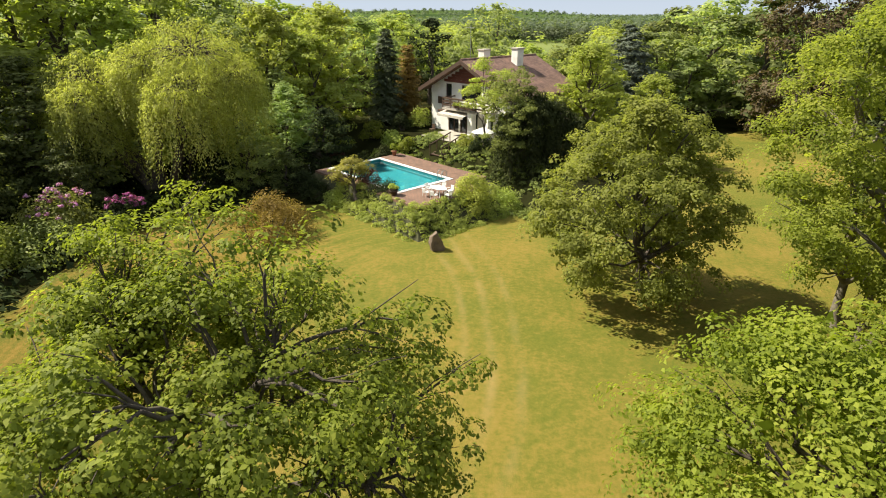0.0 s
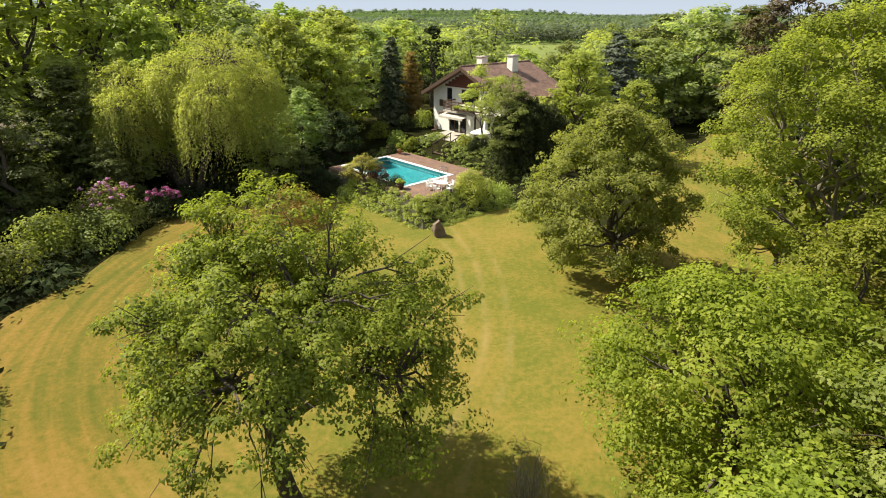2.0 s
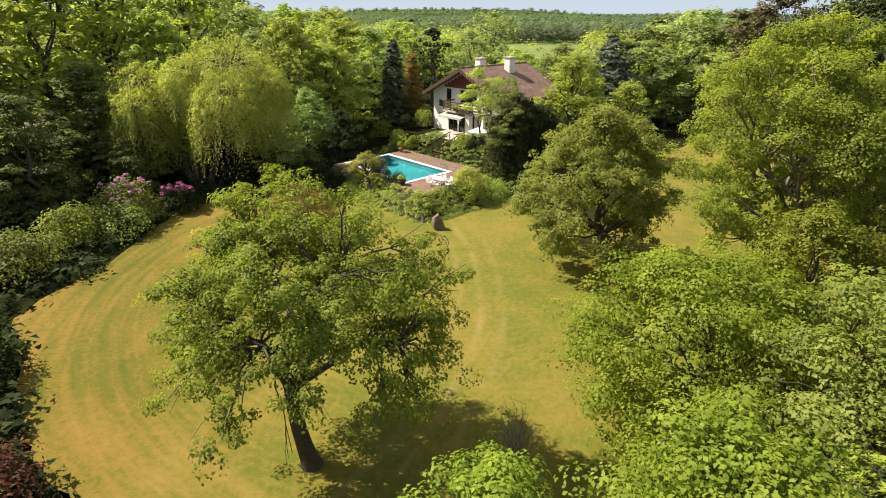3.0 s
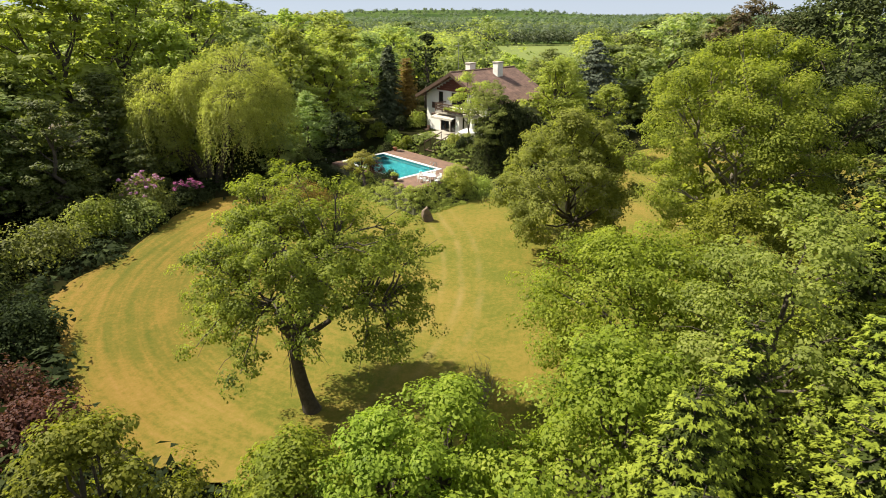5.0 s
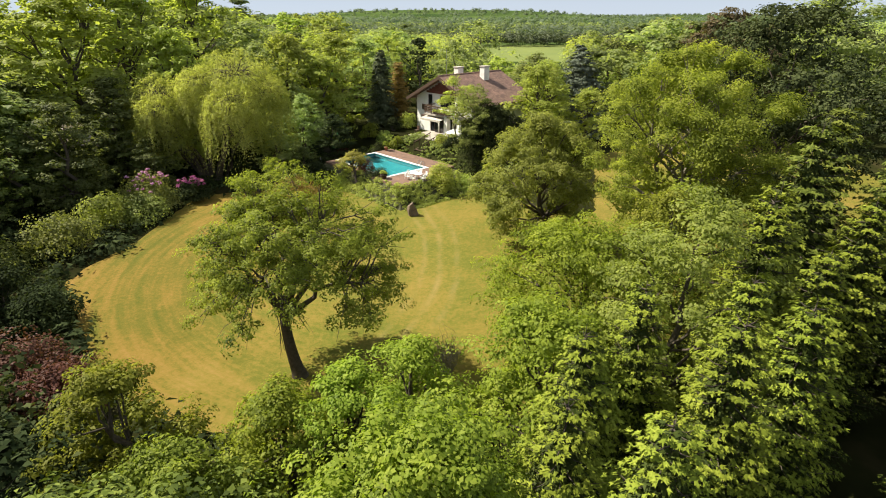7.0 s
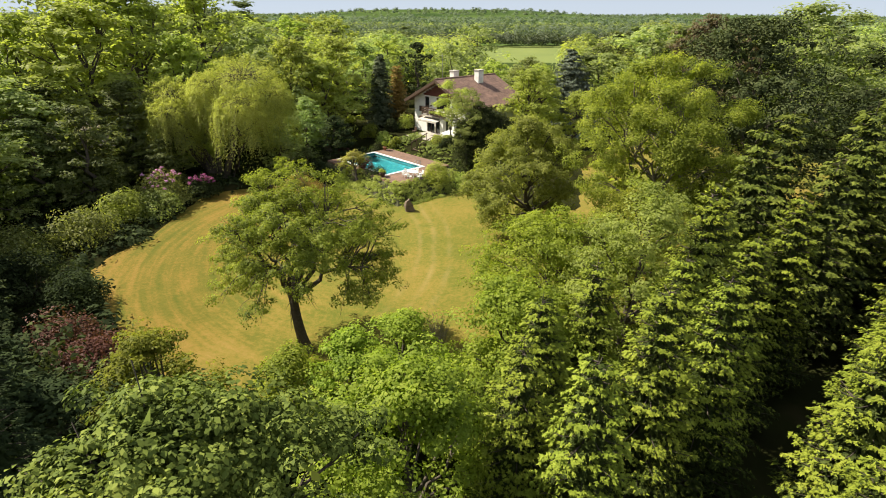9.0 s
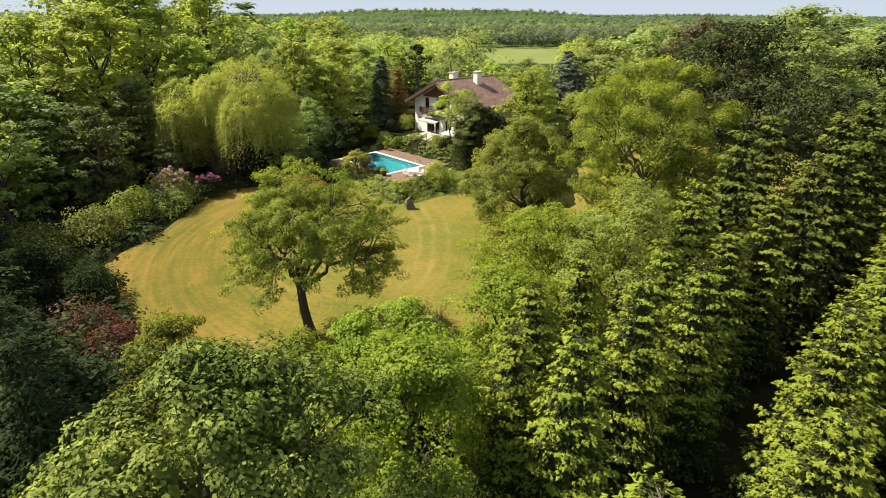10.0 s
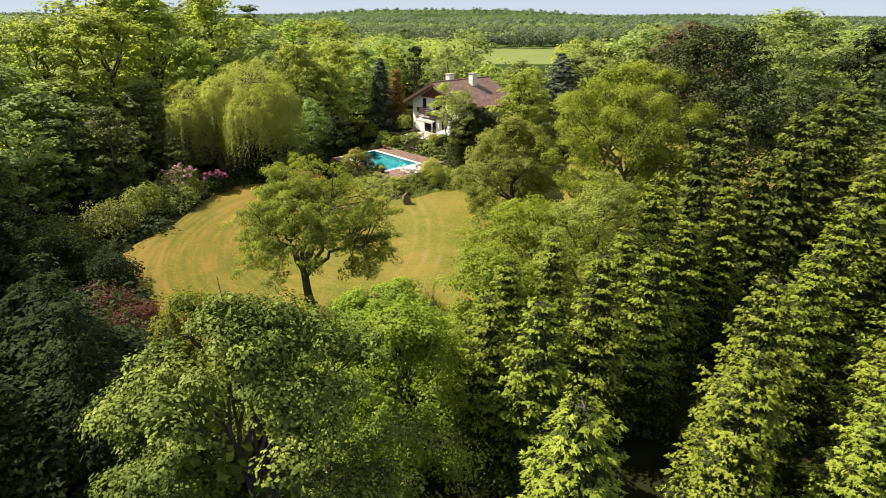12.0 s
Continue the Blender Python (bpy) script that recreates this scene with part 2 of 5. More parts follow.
# extra blue in these tints stands for haze over the woods
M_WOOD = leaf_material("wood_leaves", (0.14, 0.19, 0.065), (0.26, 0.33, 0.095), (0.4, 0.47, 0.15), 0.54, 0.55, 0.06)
M_WOODL = leaf_material("light_wood_leaves", (0.17, 0.22, 0.046), (0.3, 0.37, 0.065), (0.43, 0.49, 0.11), 0.55, 0.55, 0.05)
# dark evergreen leaves, lowered further to carry the shade of the left corner
M_DARK = leaf_material("dark_and_shaded_leaves", (0.011, 0.016, 0.007), (0.029, 0.043, 0.013), (0.08, 0.105, 0.032), 0.24, 0.8, 0.05, 0.04)
M_WILLOW = leaf_material("willow_leaves", (0.18, 0.215, 0.042), (0.34, 0.375, 0.075), (0.48, 0.51, 0.13), 0.52)
# old needles, set very dark so the firs' inner shade is in the colour
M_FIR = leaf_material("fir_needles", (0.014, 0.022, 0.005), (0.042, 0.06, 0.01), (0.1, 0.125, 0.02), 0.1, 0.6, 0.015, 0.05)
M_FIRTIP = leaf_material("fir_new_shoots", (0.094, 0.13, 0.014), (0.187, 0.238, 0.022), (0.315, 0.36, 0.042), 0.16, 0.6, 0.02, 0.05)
M_SPRUCE = leaf_material("blue_spruce_needles", (0.03, 0.043, 0.018), (0.075, 0.1, 0.04), (0.15, 0.185, 0.08), 0.2)
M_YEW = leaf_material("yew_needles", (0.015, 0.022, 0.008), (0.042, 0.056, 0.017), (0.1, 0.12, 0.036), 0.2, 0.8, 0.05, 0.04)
M_PINE = leaf_material("pine_needles", (0.018, 0.026, 0.009), (0.05, 0.064, 0.02), (0.11, 0.125, 0.042), 0.15, 0.8, 0.05, 0.04)
M_GREY = leaf_material("whitebeam_leaves", (0.105, 0.142, 0.028), (0.225, 0.278, 0.052), (0.36, 0.415, 0.095), 0.54)
M_GOLD = leaf_material("golden_brown_leaves", (0.13, 0.1, 0.024), (0.25, 0.19, 0.042), (0.36, 0.29, 0.068), 0.42)
M_PURPLE = leaf_material("purple_leaves", (0.03, 0.015, 0.008), (0.1, 0.046, 0.026), (0.18, 0.088, 0.05), 0.3)
M_COPPER = leaf_material("copper_beech_leaves", (0.05, 0.046, 0.02), (0.12, 0.105, 0.042), (0.2, 0.165, 0.072), 0.3)
M_BED = leaf_material("ground_cover_leaves", (0.16, 0.215, 0.04), (0.3, 0.37, 0.066), (0.44, 0.5, 0.11), 0.45)
M_YELLOW = leaf_material("yellow_green_leaves", (0.2, 0.25, 0.04), (0.35, 0.4, 0.068), (0.5, 0.54, 0.12), 0.5)
M_BRONZE = leaf_material("bronze_green_leaves", (0.15, 0.15, 0.03), (0.29, 0.285, 0.052), (0.41, 0.4, 0.088), 0.45)
M_HEDGE = leaf_material("hedge_leaves", (0.07, 0.095, 0.024), (0.18, 0.222, 0.05), (0.33, 0.375, 0.095), 0.45)
# duller, bluer green: the haze of distance is put into the leaf colour
M_FAR = leaf_material("hazed_distant_leaves", (0.06, 0.09, 0.045), (0.12, 0.165, 0.08), (0.21, 0.26, 0.13), 0.4)
M_BLUE = leaf_material("blue_grey_spruce_needles", (0.045, 0.064, 0.036), (0.11, 0.142, 0.08), (0.2, 0.24, 0.135), 0.15)
# darker copy of the fir colours: shade at the plantation's back put into them
M_FIRSHADE = leaf_material("shaded_fir_needles", (0.014, 0.022, 0.006), (0.045, 0.062, 0.013), (0.11, 0.135, 0.024), 0.15, 0.6, 0.015, 0.05)
M_FIRSHADETIP = leaf_material("shaded_fir_shoots", (0.06, 0.085, 0.014), (0.13, 0.165, 0.024), (0.23, 0.265, 0.04), 0.25, 0.6, 0.02, 0.05)
M_ASH = leaf_material("ash_leaves", (0.072, 0.106, 0.02), (0.222, 0.278, 0.036), (0.4, 0.44, 0.07), 0.57)
M_PINK = leaf_material("pink_blossom", (0.34, 0.14, 0.24), (0.5, 0.25, 0.36), (0.68, 0.42, 0.52), 0.3)
M_MAGENTA = leaf_material("magenta_blossom", (0.18, 0.04, 0.11), (0.3, 0.08, 0.18), (0.42, 0.17, 0.29), 0.3)
M_CREAM = leaf_material("cream_blossom", (0.35, 0.32, 0.22), (0.5, 0.46, 0.34), (0.62, 0.58, 0.46), 0.3)
M_BARK = plain("bark", (0.035, 0.027, 0.02), (0.11, 0.088, 0.065), 6, 0.95, 0.8)
M_PALEBARK = plain("pale_bark", (0.1, 0.085, 0.06), (0.22, 0.19, 0.14), 6, 0.95, 0.8)
M_RENDER = plain("white_render", (0.74, 0.72, 0.67), (0.86, 0.845, 0.8), 1.2, 0.9, 0.15)
M_CHIM = plain("chimney_render", (0.6, 0.58, 0.53), (0.8, 0.78, 0.72), 2.2, 0.9, 0.2)
M_REDWOOD = plain("red_brown_boards", (0.12, 0.035, 0.025), (0.2, 0.07, 0.045), 4, 0.7, 0.2)
M_BROWN = plain("brown_stained_wood", (0.045, 0.025, 0.016), (0.1, 0.058, 0.036), 5, 0.65, 0.2)
M_ROOF = paving_material("roof_tiles", (0.25, 0.15, 0.115), (0.16, 0.095, 0.075), (0.07, 0.045, 0.038), 0.24, 0.34, bump=0.8, rough=0.85)
M_DECK = paving_material("brick_paving", (0.22, 0.125, 0.085), (0.175, 0.1, 0.072), (0.12, 0.085, 0.065), 0.22, 0.11, turn=42)
M_STONE = plain("grey_brown_rock", (0.08, 0.058, 0.042), (0.25, 0.185, 0.13), 2.2, 0.9, 0.9)
M_TERR = plain("terrace_stone", (0.3, 0.27, 0.23), (0.46, 0.42, 0.36), 2.0, 0.9, 0.3)
M_WHITE = plain("white_plastic", (0.74, 0.74, 0.72), (0.84, 0.84, 0.82), 3, 0.45, 0.0)
M_COPING = plain("white_coping", (0.66, 0.66, 0.63), (0.8, 0.8, 0.77), 2, 0.6, 0.1)
M_CANVAS = plain("cream_canvas", (0.42, 0.38, 0.32), (0.54, 0.5, 0.43), 2, 0.9, 0.1)
M_POOLIN = plain("turquoise_pool_liner", (0.01, 0.16, 0.19), (0.014, 0.2, 0.23), 1.0, 0.5, 0.0)
M_METAL = plain("grey_metal", (0.3, 0.3, 0.3), (0.45, 0.45, 0.45), 4, 0.4, 0.0, 0.8)
M_TERRACOTTA = plain("terracotta", (0.3, 0.13, 0.07), (0.42, 0.2, 0.12), 4, 0.85, 0.2)
M_DARKIN = plain("dark_interior", (0.012, 0.011, 0.01), (0.03, 0.027, 0.024), 2, 0.8, 0.0)
M_SOIL = plain("planted_bank_soil", (0.035, 0.032, 0.014), (0.07, 0.075, 0.028), 3, 0.95, 0.6)
M_FIELD = plain("meadow_grass", (0.1, 0.135, 0.018), (0.15, 0.18, 0.028), 0.05, 1.0, 0.2, fine=1.5)
M_MAT = plain("dry_twigs", (0.2, 0.17, 0.12), (0.36, 0.31, 0.23), 6, 0.95, 0.4)

M_GLASS, gn, gl, gb = material("window_glass", 0.05)
gb.inputs["Base Color"].default_value = (0.02, 0.024, 0.028, 1)
gb.inputs["Specular IOR Level"].default_value = 0.7
M_WATER, wn_, wl_, wb_ = material("pool_water", 0.03)
wb_.inputs["Base Color"].default_value = (0.75, 0.97, 0.98, 1)
wb_.inputs["Transmission Weight"].default_value, wb_.inputs["IOR"].default_value = 1.0, 1.33
wno, wbp = wn_.new("ShaderNodeTexNoise"), wn_.new("ShaderNodeBump")
wno.inputs["Scale"].default_value, wno.inputs["Detail"].default_value = 2.5, 3
wbp.inputs["Strength"].default_value, wbp.inputs["Distance"].default_value = 0.12, 0.05
wl_.new(wno.outputs[0], wbp.inputs["Height"])
wl_.new(wbp.outputs[0], wb_.inputs["Normal"])


# ---------------------------------------------------------------- builders
def link_mesh(name, mesh, mat, parent=None, label=""):
    if mat is not None:
        mesh.materials.clear()
        mesh.materials.append(mat)
    ob = new(name, mesh)
    if parent is not None:
        ob.parent = parent
    if label:
        ob["label"] = label
    return ob


def part(name, bm, mat, parent=None, label="", smooth=False):
    mesh = bpy.data.meshes.new(name)
    bm.to_mesh(mesh)
    bm.free()
    if smooth:
        mesh.polygons.foreach_set("use_smooth", [True] * len(mesh.polygons))
    return link_mesh(name, mesh, mat, parent, label)


def thing(name, m, label, category, group="", kind=""):
    ob = new(name)
    ob.empty_display_size = 0.2
    ob.matrix_basis = m
    return tagged(ob, label, category, group, kind)


def box(bm, x0, y0, z0, x1, y1, z1, bevel=0.0, m=None):
    r = bmesh.ops.create_cube(bm, size=1.0)
    vs = r["verts"]
    mat = Matrix.Translation(((x0 + x1) / 2, (y0 + y1) / 2, (z0 + z1) / 2)) @ Matrix.Diagonal((abs(x1 - x0), abs(y1 - y0), abs(z1 - z0), 1))
    bmesh.ops.transform(bm, matrix=(m or Matrix()) @ mat, verts=vs)
    if bevel:
        es = list({ed for v_ in vs for ed in v_.link_edges})
        bmesh.ops.bevel(bm, geom=es, offset=bevel, segments=2, profile=0.6, affect="EDGES")
    return bm


def boxed(x0, y0, z0, x1, y1, z1, bevel=0.0, m=None):
    return box(bmesh.new(), x0, y0, z0, x1, y1, z1, bevel, m)


def lathe(bm, profile, sides=16, at=(0, 0, 0)):
    rings = []
    for r, z in profile:
        rings.append([bm.verts.new((at[0] + r * math.cos(2 * math.pi * i / sides), at[1] + r * math.sin(2 * math.pi * i / sides), at[2] + z)) for i in range(sides)])
    for p, q in zip(rings, rings[1:]):
        for i in range(sides):
            bm.faces.new((p[i], p[(i + 1) % sides], q[(i + 1) % sides], q[i]))
    bm.faces.new(rings[0][::-1])
    bm.faces.new(rings[-1])
    return bm


def rod(bm, p, q, r, sides=8, r2=None):
    p, q = Vector(p), Vector(q)
    m = Matrix.Translation((p + q) / 2) @ (q - p).to_track_quat("Z", "Y").to_matrix().to_4x4()
    bmesh.ops.create_cone(bm, cap_ends=True, segments=sides, radius1=r, radius2=r if r2 is None else r2, depth=(q - p).length, matrix=m)
    return bm


class Wood:
    """Collects tapered, bent limbs into one mesh."""

    def __init__(self):
        self.v, self.f, self.n = [], [], 0

    def limb(self, pts, radii, sides=7):
        pts = np.asarray(pts, float)
        d = np.gradient(pts, axis=0)
        d /= np.linalg.norm(d, axis=1)[:, None] + 1e-9
        ref = np.where(np.abs(d[:, 2:3]) > 0.9, np.array([[1.0, 0, 0]]), np.array([[0, 0, 1.0]]))
        s = np.cross(d, ref)
        s /= np.linalg.norm(s, axis=1)[:, None] + 1e-9
        t = np.cross(d, s)
        ang = np.arange(sides) * 2 * np.pi / sides
        ring = pts[:, None] + np.asarray(radii)[:, None, None] * (np.cos(ang)[None, :, None] * s[:, None] + np.sin(ang)[None, :, None] * t[:, None])
        self.v.append(ring.reshape(-1, 3))
        for i in range(len(pts) - 1):
            for k in range(sides):
                a_, b_ = self.n + i * sides + k, self.n + i * sides + (k + 1) % sides
                self.f.append((a_, b_, b_ + sides, a_ + sides))
        self.n += len(pts) * sides

    def bent(self, p, q, r0, r1, rng, sag=0.12, steps=6, sides=7):
        """A limb from p to q that leaves upright and bends over, with some wriggle."""
        p, q = np.asarray(p, float), np.asarray(q, float)
        u = np.linspace(0, 1, steps)[:, None]
        ln = np.linalg.norm(q - p)
        pts = p + (q - p) * u + np.array([0, 0, 1.0]) * (sag * ln * np.sin(np.pi * u)) + rng.normal(0, 0.035 * ln, (steps, 3)) * np.sin(np.pi * u)
        self.limb(pts, r0 + (r1 - r0) * u[:, 0] ** 0.8, sides)
        return pts

    def mesh(self, name):
        me = bpy.data.meshes.new(name)
        me.from_pydata(np.concatenate(self.v).tolist(), [], self.f)
        me.polygons.foreach_set("use_smooth", [True] * len(me.polygons))
        return me


def unit(a_):
    return a_ / (np.linalg.norm(a_, axis=1)[:, None] + 1e-9)


def leaves(name, P, N, size, rng, aspect=0.62, along=None, corners=4):
    """One mesh of folded, pointed leaves: centres P, faces towards N, lengths size; along: the way the leaf points."""
    k = len(P)
    size = np.broadcast_to(np.asarray(size, float), (k,))[:, None]
    t = rng.normal(size=(k, 3)) if along is None else along + rng.normal(0, 0.25, (k, 3))
    N = unit(N)
    t = unit(t - N * np.sum(t * N, axis=1)[:, None])
    b = np.cross(N, t)
    w = size * aspect * 0.5
    fold = N * size * 0.12
    V = np.stack((P - t * size * 0.5, P + b * w + fold + t * size * 0.08, P + t * size * 0.5 - fold * 0.6, P - b * w + fold + t * size * 0.08), axis=1).reshape(-1, 3)
    if corners == 3:
        V = np.stack((P - t * size * 0.45 + b * w, P - t * size * 0.3 - b * w, P + t * size * 0.6), axis=1).reshape(-1, 3)
    me = bpy.data.meshes.new(name)
    c_ = corners
    me.vertices.add(c_ * k)
    me.vertices.foreach_set("co", V.astype(np.float32).ravel())
    me.loops.add(c_ * k)
    me.loops.foreach_set("vertex_index", np.arange(c_ * k, dtype=np.int32))
    me.polygons.add(k)
    me.polygons.foreach_set("loop_start", np.arange(k, dtype=np.int32) * c_)
    me.update(calc_edges=True)
    return me


def ball_dirs(k, rng, low=-0.35):
    z = rng.uniform(low, 1, k)
    a_ = rng.uniform(0, 2 * np.pi, k)
    s = np.sqrt(1 - z * z)
    return np.stack((s * np.cos(a_), s * np.sin(a_), z), axis=1)


def clump_leaves(C, R, per, rng, flat=0.72, low=-0.45, inner=0.62):
    """Leaf centres and faces over many round clumps with centres C and radii R."""
    k = len(C) * per
    d = ball_dirs(k, rng, low)
    r = np.repeat(R, per)[:, None] * (rng.uniform(inner, 1.08, (k, 1)))
    P = np.repeat(C, per, axis=0) + d * r * np.array([1, 1, flat])
    N = d * 0.8 + np.array([0, 0, 0.45]) + rng.normal(0, 0.19, (k, 3)) + np.repeat(rng.normal(0, 0.16, (len(C), 3)), per, axis=0)
    return P, N


def crown_clumps(k, rng, r, h0, h1, shape=1.0, shell=0.6, belly=0.4):
    """Clump centres in a rounded crown from h0 to h1 with half-width r; belly: height of the widest place."""
    u = rng.uniform(0, 1, k)
    a_ = rng.uniform(0, 2 * np.pi, k)
    f = np.where(u < belly, 0.55 + 0.45 * np.sin(u / belly * np.pi / 2), np.cos((u - belly) / (1 - belly) * np.pi / 2) ** (0.62 * shape))
    lob = 1 + 0.16 * np.sin(3 * a_ + rng.uniform(0, 6)) + 0.1 * np.sin(5 * a_ + rng.uniform(0, 6))
    q = shell + (1 - shell) * np.sqrt(rng.uniform(0, 1, k))
    q = np.where(rng.uniform(0, 1, k) < 0.2, q * 0.6, q)
    return np.stack((np.cos(a_) * r * f * lob * q, np.sin(a_) * r * f * lob * q, h0 + (h1 - h0) * u), axis=1)


def broadleaf(name, m, mat, label, category="tree", h=12.0, r=4.5, bare=0.22, boughs=40, sub=6, per=30, size=0.2, seed=1, trunk=0.24, bark=None,
              lean=(0, 0), limbs=18, clump=0.13, shape=1.0, group="", stems=1, belly=0.4, flat=0.6, shell=0.6, spread=0.12, fill=0, fillsize=0.07, bow=0.0, corners=4, aspect=0.62):
    """A broad-leaved tree: tapered trunk with limbs, and boughs that carry leaf clumps, with gaps between."""
    rng = np.random.default_rng(seed)
    t = thing(name, m, label, category, group)
    h0 = h * bare
    B = crown_clumps(boughs, rng, r * 0.86, h0 + r * clump, h - r * clump * 1.1, shape, shell, belly)
    B[:, :2] += np.array(lean)
    C = np.repeat(B, sub, axis=0) + rng.normal(0, r * spread, (boughs * sub, 3)) * np.array([1, 1, 0.5])
    R = r * clump * rng.uniform(0.6, 1.3, boughs * sub)
    P, N = clump_leaves(C, R, per, rng, flat)
    N = unit(N) + 0.35 * unit(P - np.array([lean[0], lean[1], h * 0.42]))
    S = size * rng.uniform(0.6, 1.35, len(P))
    if fill:                                     # shaded leafage deep in the crown
        B2 = np.repeat(B, fill, axis=0)
        axis_ = np.stack((np.full(len(B2), lean[0]), np.full(len(B2), lean[1]), B2[:, 2] * 0.96), axis=1)
        P2 = axis_ + (B2 - axis_) * rng.uniform(0.2, 0.8, (len(B2), 1)) + rng.normal(0, r * 0.05, (len(B2), 3))
        P, N = np.concatenate((P, P2)), np.concatenate((N, rng.normal(0, 1, (len(B2), 3)) + np.array([0, 0, 0.4])))
        S = np.concatenate((S, r * fillsize * rng.uniform(0.6, 1.3, len(B2))))
    P[:, 2] = np.maximum(P[:, 2], 0.15)
    link_mesh("crown", leaves("crown", P, N, S, rng, aspect, None, corners), mat, t)
    w = Wood()
    for s_ in range(stems):
        off = np.array([0.0, 0, 0]) if stems == 1 else np.array([math.cos(2.4 * s_), math.sin(2.4 * s_), 0]) * 0.5
        top = np.array([lean[0] * 0.9, lean[1] * 0.9, h * 0.78]) + off * (1 if stems == 1 else r * 0.8)
        u = np.linspace(0, 1, 9)[:, None]
        pts = off + (top - off) * u + np.concatenate((rng.normal(0, 0.02 * h, (9, 2)), np.zeros((9, 1))), axis=1) * np.sin(np.pi * u)
        pts[:, :2] += np.array(lean) * 0.5 * np.sin(np.pi * u)
        pts[:, 0] += bow * np.sin(np.pi * np.minimum(1, u[:, 0] * 1.5)) * (u[:, 0] < 0.67)
        pts[0, 2] = -0.3
        rad = trunk * (1.25 * (1 - u[:, 0]) ** 0.75 + 0.1) + trunk * 0.5 * np.exp(-u[:, 0] * 22)
        w.limb(pts, rad / (1 if stems == 1 else 1.6), 9)
        for k in rng.permutation(boughs)[: max(3, limbs // stems)]:
            zc = B[k, 2]
            j = min(7, max(2, int(8 * max(0.2, min(0.85, (zc - 0.25 * r) / h)))))
            mid = w.bent(pts[j], B[k], rad[j] * 0.5, 0.025, rng, 0.08)
            for g in range(3):
                w.bent(mid[3], mid[5] + rng.normal(0, r * 0.07, 3), rad[j] * 0.16, 0.012, rng, 0.05, 4, 4)
    link_mesh("trunk", w.mesh("trunk"), bark or M_BARK, t)
    return t


def umbrella_tree(name, m, mat, label, seed, centre, rx, ry, rz, fork, trunk=0.33, boughs=145, sub=8, per=66, size=0.115, category="tree"):
    """A spreading tree: leaning trunk, forked low into long bent limbs that carry a dome of leafy boughs, open underneath."""
    rng = np.random.default_rng(seed)
    t = thing(name, m, label, category)
    c = np.array(centre)
    d = ball_dirs(boughs, rng, -0.02)
    lob = 1 + 0.1 * np.sin(3 * np.arctan2(d[:, 1], d[:, 0]) + 1.0) + 0.07 * np.sin(7 * np.arctan2(d[:, 1], d[:, 0]))
    B = c + d * np.array([rx, ry, rz]) * (rng.uniform(0.7, 0.97, boughs) * lob)[:, None]
    low = d[:, 2] < 0.12                          # hanging skirts at the rim
    B[low, 2] -= rng.uniform(0, 0.6, low.sum())
    inner = rng.uniform(0, 1, boughs) < 0.16
    B[inner] = c + (B[inner] - c) * 0.66
    B = np.concatenate((B, c + np.array([-1.8, 3.2, rz * 0.82]) + rng.normal(0, 0.7, (8, 3)), c + np.array([-3.2, 2.4, rz * 0.62]) + rng.normal(0, 0.6, (6, 3))))
    k = len(B)
    C = np.repeat(B, sub, axis=0) + rng.normal(0, 0.46, (k * sub, 3)) * np.array([1, 1, 0.55])
    R = rng.uniform(0.24, 0.5, k * sub)
    P, N = clump_leaves(C, R, per, rng, 0.72)
    N = unit(N) + 0.4 * unit(P - c)
    link_mesh("crown", leaves("crown", P, N, size * rng.uniform(0.6, 1.35, len(P)), rng), mat, t)
    w = Wood()
    f = np.array(fork)
    u = np.linspace(0, 1, 7)[:, None]
    pts = np.array([0, 0, -0.3]) + (f - np.array([0, 0, -0.3])) * u + np.array([-0.12, 0, 0]) * np.sin(np.pi * u)
    w.limb(pts, trunk * (1.0 - 0.28 * u[:, 0] + 0.55 * np.exp(-u[:, 0] * 9)), 11)
    mains = []
    for j in range(9):                           # long bent limbs from the fork
        an = j * 2.4 + rng.normal(0, 0.2)
        reach = (0.62, 0.5, 0.28)[j % 3]
        q = np.array([c[0] + rx * reach * math.cos(an), c[1] + ry * reach * math.sin(an), f[2] + (2.0, 3.3, 4.6)[j % 3]])
        mains.append(w.bent(f - np.array([0, 0, 0.25]), q, trunk * 0.5, 0.07, rng, 0.14, 9, 8))
    ends = np.concatenate([x[3:] for x in mains])
    for b_ in B:
        j = np.argmin(np.linalg.norm(ends - (b_ * 0.8 + f * 0.2), axis=1))
        mid = w.bent(ends[j], b_, 0.06, 0.018, rng, 0.1, 6, 5)
        for g in range(3):
            w.bent(mid[3], mid[5] + rng.normal(0, 0.4, 3), 0.022, 0.008, rng, 0.04, 4, 4)
    for g in range(14):                          # bare twigs hanging under the rim
        an = rng.uniform(1.9, 5.2)
        p = c + np.array([rx * 0.62 * math.cos(an), ry * 0.62 * math.sin(an), -0.1])
        j = np.argmin(np.linalg.norm(ends - p, axis=1))
        mid = w.bent(ends[j], p + rng.normal(0, 0.35, 3) - np.array([0, 0, rng.uniform(0.3, 1.1)]), 0.04, 0.01, rng, 0.1, 6, 5)
        for _ in range(4):
            w.bent(mid[4], mid[5] + rng.normal(0, 0.28, 3), 0.012, 0.005, rng, 0.03, 4, 4)
    link_mesh("trunk", w.mesh("trunk"), M_BARK, t)
    return t


